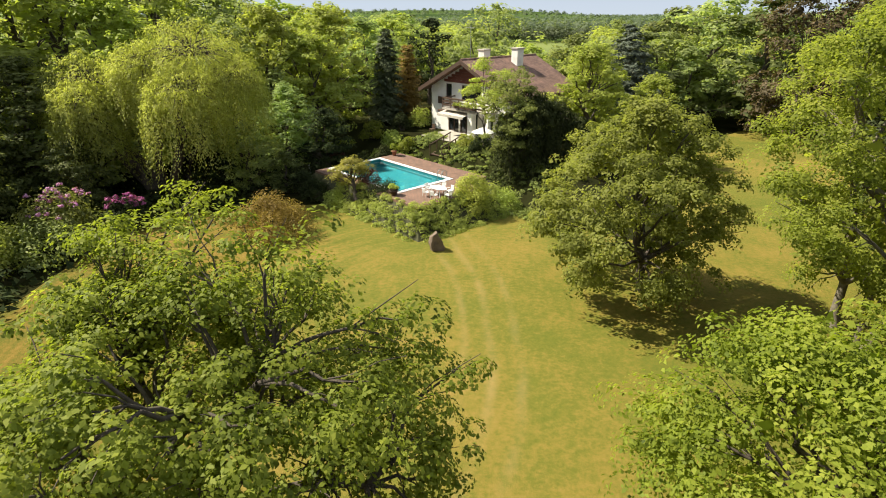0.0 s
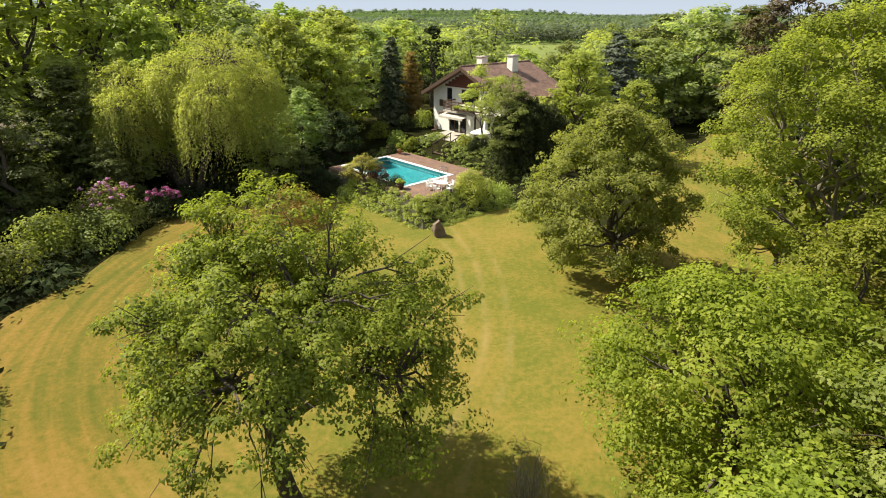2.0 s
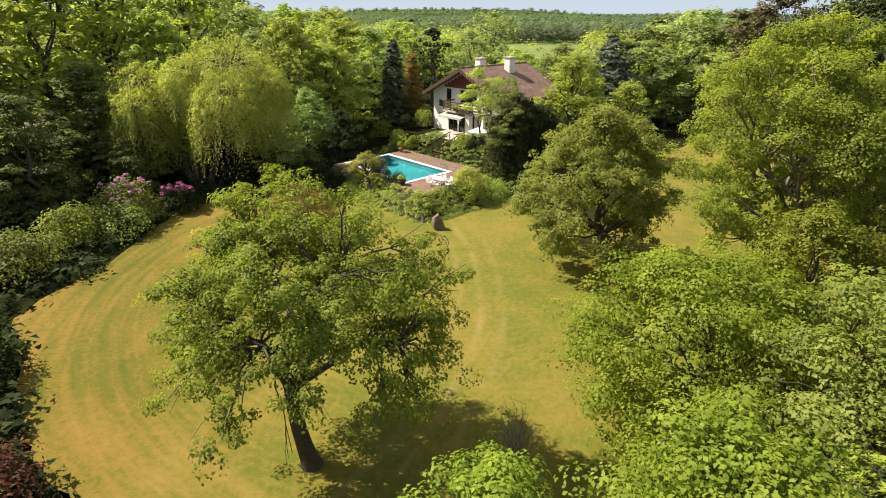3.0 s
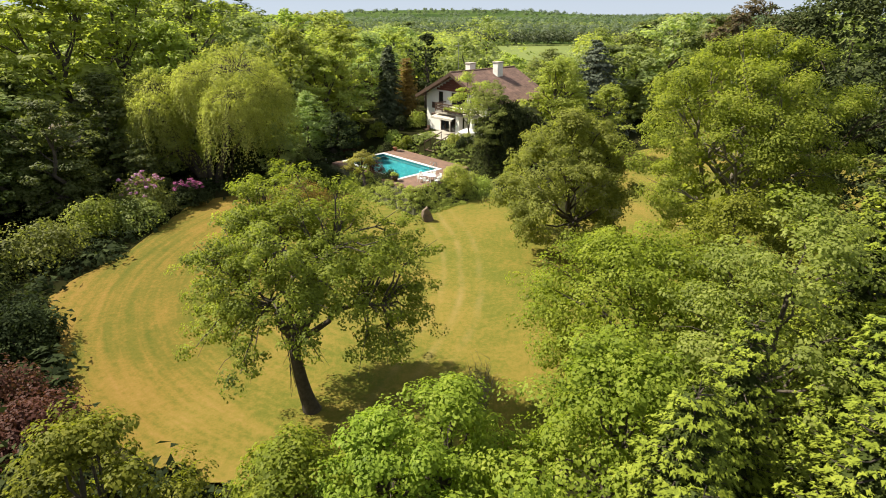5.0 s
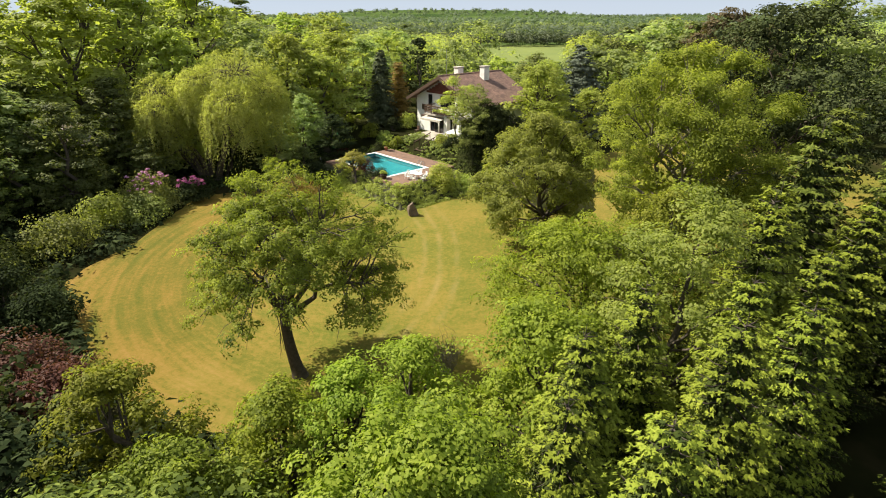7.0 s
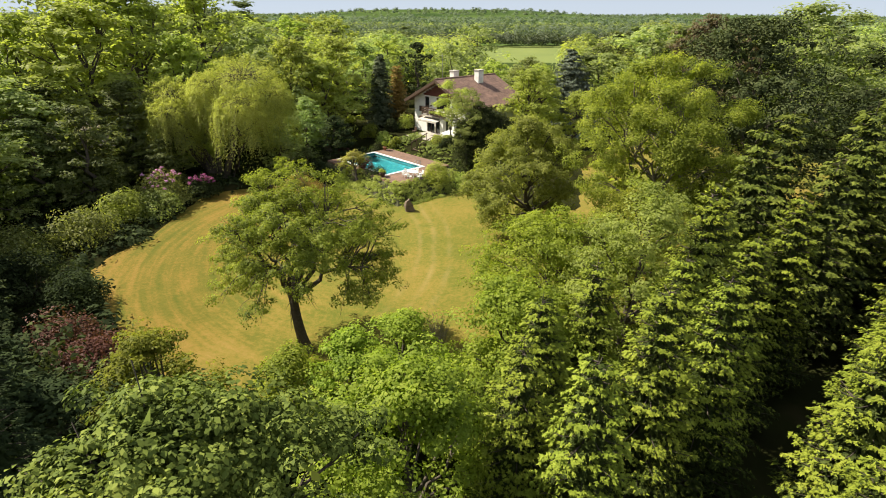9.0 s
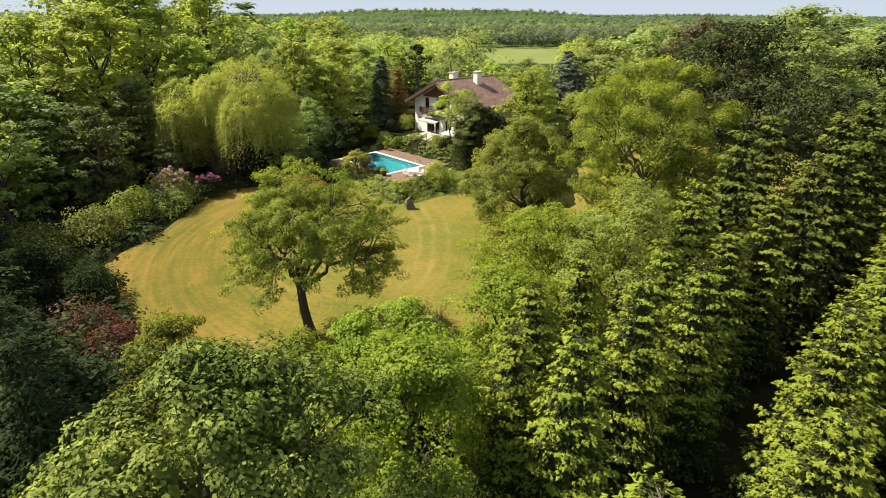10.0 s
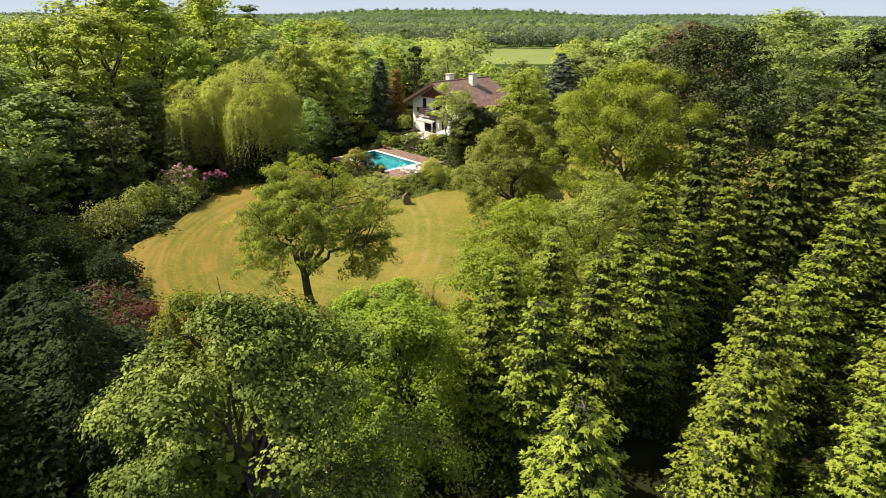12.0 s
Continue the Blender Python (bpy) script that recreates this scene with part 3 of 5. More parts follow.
def conifer(name, m, mat, label, h=9.0, r=2.2, tiers=20, branches=9, seed=1, droop=0.25, size=0.2, bare=0.08, power=0.8, group="", lift=0.35, category="conifer",
            twigs=14, blades=4, tip=None, aspect=0.42, core=900):
    """A conifer in whorls: each bough carries side twigs, each twig ends in tufts of needles; tip: material of the new shoots."""
    rng = np.random.default_rng(seed)
    t = thing(name, m, label, category, group)
    w = Wood()
    w.limb([(0, 0, -0.3), (0, 0, h * 0.5), (0, 0, h * 1.02)], [0.02 * h, 0.009 * h, 0.006], 7)
    P, A, N, F = [], [], [], []
    up = np.array([0, 0, 1.0])
    for i in range(tiers):
        u = i / (tiers - 0.3)
        L = r * (1 - u) ** power + 0.14
        k = max(4, int(round(branches * (0.5 + 0.5 * (1 - u)))))
        a0 = rng.uniform(0, 6.28)
        for j in range(k):
            z = h * (bare + (1 - bare) * u) + rng.normal(0, 0.012 * h)
            an = a0 + j * 2 * np.pi / k + rng.normal(0, 0.16)
            ln = L * rng.uniform(0.68, 1.16)
            d = np.array([math.cos(an), math.sin(an), 0])
            side = np.array([-d[1], d[0], 0])
            fresh = min(1.0, max(0.06, (u - 0.12) / 0.3))      # few new shoots low down; the dark needles also carry the shade there
            kt = max(5, int(twigs * (0.45 + 0.55 * (1 - u))))
            q = np.linspace(0.16, 1.0, kt)
            tilt = rng.normal(0, 0.07)
            zz = z + ln * (-droop * q ** 1.6 + lift * np.maximum(0, q - 0.5) ** 1.4 + tilt * q + 0.35 * max(0, u - 0.7) * q)
            ax = d * (ln * q)[:, None] + up * zz[:, None]
            w.limb([(0, 0, z), tuple(ax[kt // 2]), tuple(ax[-1])], [0.03, 0.018, 0.006], 4)
            sg = np.where(np.arange(kt) % 2 == 0, 1.0, -1.0) * np.where(q > 0.98, 0.1, 1.0)
            dr = unit(d * 0.8 + side * (sg * rng.uniform(0.6, 1.05, kt))[:, None] + up * 0.08)
            tl = (ln * 0.44 * (1 - q) ** 0.75 + 0.16) * rng.uniform(0.7, 1.2, kt)
            for f in (0.3, 0.65, 1.0):
                pos = ax + dr * (tl * f)[:, None] - up * (0.16 * tl * f * f)[:, None] + rng.normal(0, 0.035, ax.shape)
                al = dr + rng.normal(0, 0.2, ax.shape)
                for b_ in range(blades):
                    a2 = unit(al + rng.normal(0, 0.62, ax.shape) * np.array([1, 1, 0.6]))
                    P.append(pos + a2 * size * 0.45)
                    A.append(a2)
                    N.append(up * 0.8 + d * 0.45 + rng.normal(0, 0.17, ax.shape))
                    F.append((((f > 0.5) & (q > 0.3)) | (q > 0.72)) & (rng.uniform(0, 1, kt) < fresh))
    P, A, N, F = (np.concatenate(x) for x in (P, A, N, F))
    S = size * rng.uniform(0.7, 1.3, len(P))
    if core:                                     # large old needles round the stem, added to deepen the shade inside
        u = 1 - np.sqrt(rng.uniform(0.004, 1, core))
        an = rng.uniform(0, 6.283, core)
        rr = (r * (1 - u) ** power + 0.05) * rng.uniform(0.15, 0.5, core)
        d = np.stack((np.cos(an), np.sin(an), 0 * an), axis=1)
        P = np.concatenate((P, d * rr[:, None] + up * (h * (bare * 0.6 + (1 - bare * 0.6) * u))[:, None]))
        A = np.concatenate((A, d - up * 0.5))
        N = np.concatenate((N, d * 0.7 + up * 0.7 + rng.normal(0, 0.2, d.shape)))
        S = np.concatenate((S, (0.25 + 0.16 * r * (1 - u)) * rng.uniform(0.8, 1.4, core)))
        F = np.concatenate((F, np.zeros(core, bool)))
    me = leaves("crown", P, N, S, rng, aspect, A * 3, 3)
    link_mesh("crown", me, mat, t)
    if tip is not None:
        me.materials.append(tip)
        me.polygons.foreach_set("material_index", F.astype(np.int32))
    link_mesh("trunk", w.mesh("trunk"), M_BARK, t)
    return t


def willow(name, m, mat, label, lobes, strands=260, seed=1, size=0.4, category="tree"):
    """A weeping tree: domes with curtains of hanging shoots."""
    rng = np.random.default_rng(seed)
    t = thing(name, m, label, category)
    P, N, A = [], [], []
    w = Wood()
    for cx, cy, top, rr, drop in lobes:
        w.bent((cx * 0.15, cy * 0.15, -0.3), (cx, cy, top - rr * 0.55), 0.4, 0.1, rng, 0.05, 8, 9)
        d = ball_dirs(strands, rng, 0.02)
        start = np.array([cx, cy, top - rr]) + d * np.array([rr, rr, rr]) * rng.uniform(0.75, 1.0, (strands, 1))
        for k in range(0, strands, 6):
            w.bent((cx, cy, top - rr * 0.6), start[k], 0.07, 0.012, rng, 0.15, 6, 4)
        out = np.concatenate((d[:, :2], np.zeros((strands, 1))), axis=1)
        lens = np.clip(drop * (0.45 + 0.75 * np.linalg.norm(out, axis=1)) * rng.uniform(0.5, 1.2, strands), 0.8, None)
        k = 30
        q = np.linspace(0, 1, k)
        pos = start[:, None] + out[:, None] * (0.9 * np.sqrt(q))[None, :, None] + np.array([0, 0, -1.0]) * (lens[:, None] * q[None] ** 1.25)[..., None]
        pos += rng.normal(0, 0.1, pos.shape)
        pos[..., 2] = np.maximum(pos[..., 2], 0.5)
        P.append(pos.reshape(-1, 3))
        N.append(np.repeat(out + np.array([0, 0, 0.9]), k, axis=0) + rng.normal(0, 0.45, (strands * k, 3)))
        A.append(np.repeat(out * 0.35 + np.array([0, 0, -1.0]), k, axis=0))
        nt = strands // 5
        d = ball_dirs(nt, rng, -0.05)
        tp, tn = clump_leaves(np.array([cx, cy, top - rr]) + d * rr * rng.uniform(0.85, 1.08, (nt, 1)), rng.uniform(0.12, 0.24, nt) * rr, 46, rng, 0.9, -0.5)
        P.append(tp)
        N.append(tn)
        A.append(np.repeat(d * np.array([1, 1, 0]) * 0.4 + np.array([0, 0, -1.0]), 46, axis=0))
    P, N, A = np.concatenate(P), np.concatenate(N), np.concatenate(A)
    link_mesh("crown", leaves("crown", P, N, size * rng.uniform(0.7, 1.3, len(P)), rng, 0.38, A), mat, t)
    link_mesh("trunk", w.mesh("trunk"), M_BARK, t)
    return t


def shrub(name, m, mat, label, r=1.5, h=1.6, seed=1, clumps=26, per=80, size=0.22, flower=None, flowers=0, category="shrub", group="", squash=(1, 1), clump=0.36):
    """A bush from the ground up: short stems, leaf clumps, blossom heads where it flowers."""
    rng = np.random.default_rng(seed)
    t = thing(name, m, label, category, group)
    C = ball_dirs(clumps, rng, 0.0) * np.array([r * 0.72 * squash[0], r * 0.72 * squash[1], h * 0.66]) * (0.55 + 0.45 * np.sqrt(rng.uniform(0, 1, (clumps, 1)))) + np.array([0, 0, h * 0.1])
    R = np.minimum(r, h) * clump * rng.uniform(0.7, 1.3, clumps)
    P, N = clump_leaves(C, R, per, rng, 0.85, -0.6)
    P[:, 2] = np.maximum(P[:, 2], 0.03)
    link_mesh("foliage", leaves("foliage", P, N, size * rng.uniform(0.65, 1.3, len(P)), rng), mat, t)
    w = Wood()
    for k in range(min(clumps, 9)):
        w.bent((0.1 * rng.normal(), 0.1 * rng.normal(), -0.1), C[k], 0.04, 0.012, rng, 0.06, 5, 5)
    link_mesh("stem", w.mesh("stem"), M_BARK, t)
    if flower is not None:
        d = ball_dirs(flowers, rng, 0.1)
        j = np.argsort(-C[:, 2])[rng.integers(0, max(4, clumps // 4), flowers)]
        Fc = C[j] + d * R[j][:, None] * np.array([1, 1, 0.85])
        Fp, Fn = clump_leaves(Fc, np.full(flowers, 0.2), 24, rng, 0.8, -0.2, 0.3)
        link_mesh("blossom", leaves("blossom", Fp, Fn, 0.15, rng, 0.9), flower, t)
    return t


def at(x, y, z=0.0, turn=0.0, s=1.0, sz=None):
    return Matrix.Translation((x, y, z)) @ Matrix.Rotation(radians(turn), 4, "Z") @ Matrix.Diagonal((s, s, sz or s, 1))


# ---------------------------------------------------------------- the ground
def smooth(a_, b_, x):
    t = np.clip((x - a_) / (b_ - a_), 0, 1)
    return t * t * (3 - 2 * t)


POOL = np.array([0.65, 44.0])          # the pool corner by the table
PU, PV = np.array([0.68, -0.733]), np.array([0.733, 0.68])   # along the pool, and towards the house


def gz(x, y):
    """Height of the ground."""
    x, y = np.asarray(x, float), np.asarray(y, float)
    v = (x - POOL[0]) * PV[0] + (y - POOL[1]) * PV[1]
    rise = 2.55 * smooth(2.9, 6.5, v) * (1 - smooth(14, 24, x - 0.25 * (y - 60))) * (1 - smooth(110, 200, y))
    hills = 36 * np.exp(-((x - 30) / 620) ** 4 - ((y - 2700) / 500) ** 2) + 15 * np.exp(-((x - 1500) / 500) ** 2 - ((y - 3300) / 500) ** 2)
    hills += 13 * np.exp(-((x + 1500) / 700) ** 2 - ((y - 2600) / 500) ** 2) + 4 * smooth(2600, 4200, y)
    return rise + hills


def axis(lo, hi, fine_lo, fine_hi, step, grow=1.22):
    c = list(np.arange(fine_lo, fine_hi + 0.01, step))
    s = step
    while c[-1] < hi:
        s *= grow
        c.append(min(hi, c[-1] + s))
    s = step
    while c[0] > lo:
        s *= grow
        c.insert(0, max(lo, c[0] - s))
    return np.array(c)


gx, gy = axis(-4600, 4600, -60, 70, 1.5), axis(-900, 4900, -40, 130, 1.5)
XX, YY = np.meshgrid(gx, gy)
ZZ = gz(XX, YY)
me = bpy.data.meshes.new("ground")
nx, ny = len(gx), len(gy)
idx = np.arange(nx * ny).reshape(ny, nx)
quads = np.stack((idx[:-1, :-1], idx[:-1, 1:], idx[1:, 1:], idx[1:, :-1]), axis=-1).reshape(-1, 4)
me.from_pydata(np.stack((XX, YY, ZZ), axis=-1).reshape(-1, 3).tolist(), [], quads.tolist())
me.polygons.foreach_set("use_smooth", [True] * len(me.polygons))
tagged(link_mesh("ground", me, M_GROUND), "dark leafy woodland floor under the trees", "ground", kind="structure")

# the lawn, a gently uneven sheet just over the ground
LAWN_EDGE = [(-22.6, 40), (-23, 33), (-22.6, 26), (-24.6, 19.5), (-20.5, 14.5), (-17.5, 10.5), (-13.5, 7), (-9, 4.2), (-2, 3.5), (6, 5), (12, 8), (16, 12),
             (24, 12), (40, 20), (52, 40), (56, 66), (46, 76), (38, 73), (33, 64), (24, 58), (16, 53), (10, 48.5), (6.5, 45), (4, 40), (-6, 40), (-9, 43.5), (-14, 41.5)]


def rounded(poly, n=3):
    for _ in range(n):
        q = []
        for (x0, y0), (x1, y1) in zip(poly, poly[1:] + poly[:1]):
            q += [(0.75 * x0 + 0.25 * x1, 0.75 * y0 + 0.25 * y1), (0.25 * x0 + 0.75 * x1, 0.25 * y0 + 0.75 * y1)]
        poly = q
    return poly


bm = bmesh.new()
rng = np.random.default_rng(5)
edge = [(x + rng.normal(0, 0.12), y + rng.normal(0, 0.12)) for x, y in rounded(LAWN_EDGE)]
f = bm.faces.new([bm.verts.new((x, y, 0.03)) for x, y in edge])
bmesh.ops.triangulate(bm, faces=[f])
tagged(part("lawn", bm, M_LAWN), "sun-dried yellow-green mown lawn with curved mowing tracks", "lawn", kind="structure")

bm = bmesh.new()
f = bm.faces.new([bm.verts.new((x, y, 0.06)) for x, y in [(-30, 215), (150, 215), (190, 330), (60, 345), (10, 335), (-30, 320)]])
tagged(part("meadow", bm, M_FIELD), "flat light green meadow beyond the trees", "field", kind="structure")


# ---------------------------------------------------------------- pool terrace
def pv(u, v, z=0.0):
    """A place in the pool's own plan: u past the corner along the pool, v towards the house."""
    p = POOL + PU * u + PV * v
    return Vector((p[0], p[1], z))


PM = Matrix(((PU[0], PV[0], 0, POOL[0]), (PU[1], PV[1], 0, POOL[1]), (0, 0, 1, 0), (0, 0, 0, 1)))   # u, v, z to the world
PL, PW, DECK = 9.4, 5.2, 1.8
deck_bm = bmesh.new()
DU0, DU1, DV0, DV1 = -9.95, 3.9, -6.6, 2.9
c = 0.29
for u0, v0, u1, v1 in ((DU0, c, 1.6, DV1), (DU0, DV0, DU1, -PW - c), (DU0, -PW - c, -PL - c, c), (c, -PW - c, DU1, c)):
    box(deck_bm, u0, v0, -0.1, u1, v1, DECK)
d = part("pool_terrace", deck_bm, M_DECK)
d.matrix_basis = PM
tagged(d, "red-brown brick paved terrace round the swimming pool", "terrace", kind="structure")

pool = thing("swimming_pool", PM, "rectangular turquoise swimming pool with white coping", "pool")
bm = bmesh.new()
box(bm, -PL, -PW, 0.3, 0, 0, 0.42)
for u0, v0, u1, v1 in ((-PL - .3, -PW - .3, -PL, .3), (0, -PW - .3, .3, .3), (-PL, 0, 0, .3), (-PL, -PW - .3, 0, -PW)):
    box(bm, u0, v0, 0.3, u1, v1, DECK - 0.02)
part("basin", bm, M_POOLIN, pool, "turquoise painted basin")
cop = part("coping", bmesh.new(), M_COPING, pool, "white stone edging")
bm = bmesh.new()
for u0, v0, u1, v1 in ((-PL - .3, -PW - .3, -PL + .04, .3), (-.04, -PW - .3, .3, .3), (-PL + .04, -.04, -.04, .3), (-PL + .04, -PW - .3, -.04, -PW + .04)):
    box(bm, u0, v0, DECK - 0.019, u1, v1, DECK + 0.05, 0.015)
bm.to_mesh(cop.data)
bm.free()
bm = bmesh.new()
bm.faces.new([bm.verts.new(p) for p in ((-PL, -PW, DECK - .14), (0, -PW, DECK - .14), (0, 0, DECK - .14), (-PL, 0, DECK - .14))])
w_ = part("water", bm, M_WATER, pool, "clear still water")
w_.visible_shadow = False
# ladder hoops at the far long edge
for k in (0, 1):
    bm = bmesh.new()
    u = -.7 - 0.5 * k
    pts = [(u, -0.12, 1.2), (u, -0.12, 2.15), (u, 0.1, 2.35), (u, 0.4, 2.28), (u, 0.46, 1.82)]
    for p, q in zip(pts, pts[1:]):
        rod(bm, p, q, 0.03)
    part("handrail", bm, M_METAL, pool, "chrome ladder rail")


def white_chair(m, group="white chairs round the pool table"):
    t = thing("garden_chair", m, "white plastic garden armchair at the pool table", "chair", group)
    part("seat", boxed(-.24, -.24, .40, .24, .24, .44, .015), M_WHITE, t)
    bm = bmesh.new()
    for i in range(5):
        box(bm, -.22 + i * .095, .21, .44, -.155 + i * .095, .25, .86, .008, Matrix.Rotation(radians(-8), 4, "X"))
    box(bm, -.25, .255, .80, .25, .30, .90, .012, Matrix.Rotation(radians(-3), 4, "X"))
    part("backrest", bm, M_WHITE, t)
    for sx in (-1, 1):
        part("armrest", boxed(sx * .27 - .03, -.24, .62, sx * .27 + .03, .24, .65, .01), M_WHITE, t)
        for sy in (-1, 1):
            bm = bmesh.new()
            rod(bm, (sx * .27, sy * .25, 0), (sx * .25, sy * .21, .63), .02)
            part("leg", bm, M_WHITE, t)
    return t


TU, TV = 2.7, -3.6
tab = thing("garden_table", PM @ at(TU, TV, DECK, 0, .85), "oval white plastic garden table on the brick terrace", "table")
bm = bmesh.new()
lathe(bm, [(0.7, .70), (.75, .71), (.75, .735), (.72, .745)], 28)
bmesh.ops.transform(bm, matrix=Matrix.Diagonal((1.25, 0.75, 1, 1)), verts=bm.verts)
part("tabletop", bm, M_WHITE, tab)
for sx in (-1, 1):
    for sy in (-1, 1):
        bm = bmesh.new()
        rod(bm, (sx * .6, sy * .36, 0), (sx * .5, sy * .3, .7), .03)
        part("leg", bm, M_WHITE, tab)
ch = white_chair(PM @ at(TU - .46, TV + .8, DECK, 8, .88))
for du, dv, tn in ((.44, .8, -6), (-.44, -.8, 176), (.48, -.83, 188), (-1.1, .05, 95), (1.15, -.05, -86)):
    copy_thing(ch, PM @ at(TU + du, TV + dv, DECK, tn, .88))


def planter(m, r, h, mat, leaf, seed, label, bush=0.5):
    t = thing("planter", m, label, "plant pot")
    part("pot", lathe(bmesh.new(), [(r * .62, 0), (r * .95, h * .8), (r * 1.08, h * .82), (r * 1.08, h), (r * .92, h), (r * .88, h * .86)], 18), mat, t, smooth=True)
    rg = np.random.default_rng(seed)
    C = ball_dirs(9, rg, 0) * bush * .55 + np.array([0, 0, h + bush * .4])
    P, N = clump_leaves(C, np.full(9, bush * .5), 60, rg)
    link_mesh("plant", leaves("plant", P, N, .14, rg), leaf, t)
    return t


planter(PM @ at(.35, -6.0, DECK), .34, .4, M_BROWN, M_BED, 3, "dark brown round planter with a low green plant", .4)
planter(PM @ at(-9.6, 1.9, DECK), .25, .45, M_TERRACOTTA, M_MAPLE, 4, "terracotta pot with a round green bush on the terrace", .55)

# planted bank from the terrace down to the lawn
bm = bmesh.new()
inner = [pv(DU0, DV1, 1.62), pv(DU0, DV0, 1.62), pv(DU1, DV0, 1.62), pv(DU1, .35, 1.62), pv(1.65, .35, 1.62), pv(1.65, DV1, 1.62)]
outer = [pv(DU0 - 2.2, DV1 + 1, -.05), pv(DU0 - 2.0, DV0 - 1.6, -.05), pv(DU1 + 1.6, DV0 - 1.4, -.05), pv(DU1 + 2.0, 1.2, -.05), pv(DU1 + 1.4, 2.4, -.02), pv(DU1 + .2, DV1 + .8, .1)]
vi, vo = [bm.verts.new(p) for p in inner], [bm.verts.new(p) for p in outer]
for i in range(5):
    bm.faces.new((vi[i], vo[i], vo[i + 1], vi[i + 1]))
bmesh.ops.recalc_face_normals(bm, faces=bm.faces)
tagged(part("bank", bm, M_SOIL), "planted earth bank below the pool terrace", "bank", kind="structure")
rng = np.random.default_rng(11)
C, R = [], []
for i in range(600):
    s_ = rng.uniform(0, 1)
    o = rng.uniform(-.1, 1.12)
    if s_ < .42:
        u, v = DU0 * 0.62 + (DU1 - DU0 * 0.62) * rng.uniform(0, 1.1), DV0 - o * 1.5
    else:
        u, v = DU1 + o * 1.9, DV0 - 1.0 + (DV1 - DV0 + 1) * rng.uniform(0, .9)
    p = pv(u, v)
    rr = rng.uniform(.2, .4)
    C.append((p.x, p.y, max(.02, 1.72 * (1 - o)) + rr * .05))
    R.append(rr)
P, N = clump_leaves(np.array(C), np.array(R), 74, rng, .7, -.2)
P[:, 2] = np.maximum(P[:, 2], .05)
tagged(link_mesh("ground_cover", leaves("ground_cover", P, N, .1 * rng.uniform(.6, 1.3, len(P)), rng), M_BED), "dense light green ground cover on the pool bank", "plants", kind="stuff")

# ---------------------------------------------------------------- the house
HX, HY, HROT = 2.8, 58.75, -47.0      # below the gable's apex; the gable wall runs along local x, the ridge along local y
HM = Matrix.Translation((HX, HY, 2.6)) @ Matrix.Rotation(radians(HROT), 4, "Z")
house = thing("house", HM, "white rendered chalet house with brown tiled gable roof", "house")
HW, HL, EAVE, RIDGE = 5.6, 10.2, 4.2, 7.4      # half-width, length, wall height at the eaves, ridge height
PIT = (RIDGE - EAVE) / (HW + .9)


def wall_with_holes(bm, x0, x1, y, thick, z0, z1, holes):
    """An upright wall along x with rectangular holes: one connected shell with reveals."""
    xs = sorted({x0, x1, *[h[0] for h in holes], *[h[2] for h in holes]})
    zs = sorted({z0, z1, *[h[1] for h in holes], *[h[3] for h in holes]})
    grid = {}

    def vert(i, k, b_):
        if (i, k, b_) not in grid:
            grid[i, k, b_] = bm.verts.new((xs[i], y + thick * b_, zs[k]))
        return grid[i, k, b_]

    def solid(i, k):
        if not (0 <= i < len(xs) - 1 and 0 <= k < len(zs) - 1):
            return False
        cx, cz = (xs[i] + xs[i + 1]) / 2, (zs[k] + zs[k + 1]) / 2
        return not any(h[0] < cx < h[2] and h[1] < cz < h[3] for h in holes)

    for i in range(len(xs) - 1):
        for k in range(len(zs) - 1):
            if not solid(i, k):
                continue
            for b_ in (0, 1):
                bm.faces.new([vert(i, k, b_), vert(i + 1, k, b_), vert(i + 1, k + 1, b_), vert(i, k + 1, b_)])
            for di, dk, p, q in ((-1, 0, (i, k), (i, k + 1)), (1, 0, (i + 1, k), (i + 1, k + 1)), (0, -1, (i, k), (i + 1, k)), (0, 1, (i, k + 1), (i + 1, k + 1))):
                if not solid(i + di, k + dk):
                    bm.faces.new([vert(*p, 0), vert(*q, 0), vert(*q, 1), vert(*p, 1)])
    bmesh.ops.recalc_face_normals(bm, faces=bm.faces)
    return bm


GH = [(-2.9, 0, -1.3, 2.2), (-1.1, 0, 1.5, 2.2), (2.8, .4, 3.7, 2.2), (-3.3, 3.4, -2.4, 4.95), (-.9, 3.4, 1.9, 4.95), (3.5, 3.4, 4.2, 4.6)]
bm = wall_with_holes(bmesh.new(), -HW, HW, 0, .32, -.6, RIDGE - .1, GH)
for sx in (-1, 1):                               # cut along the roof slopes
    bmesh.ops.bisect_plane(bm, geom=bm.verts[:] + bm.edges[:] + bm.faces[:], plane_co=(0, 0, RIDGE - .14), plane_no=(sx * PIT, 0, 1), clear_outer=True)
part("gable_wall", bm, M_RENDER, house)
# red boards in the gable, lapped
for k in range(9):
    z0 = EAVE + .95 + k * .28
    hw = (RIDGE - .3 - z0 - .26) / PIT
    if hw > .1:
        part("gable_board", boxed(-hw, -.05, z0, hw, .02, z0 + .27, .01, Matrix.Rotation(radians(1.0), 4, "X")), M_REDWOOD, house)
bm = bmesh.new()
for sx in (-1, 1):
    box(bm, sx * HW - (.32 if sx > 0 else 0), .32, -.6, sx * HW + (.32 if sx < 0 else 0), HL, EAVE + .05)
box(bm, -HW, HL - .32, -.6, HW, HL, EAVE + .05)
part("side_wall", bm, M_RENDER, house)
part("interior", boxed(-HW + .6, .9, -.3, HW - .6, HL - 1, EAVE - .3), M_DARKIN, house, "dark rooms behind the panes")
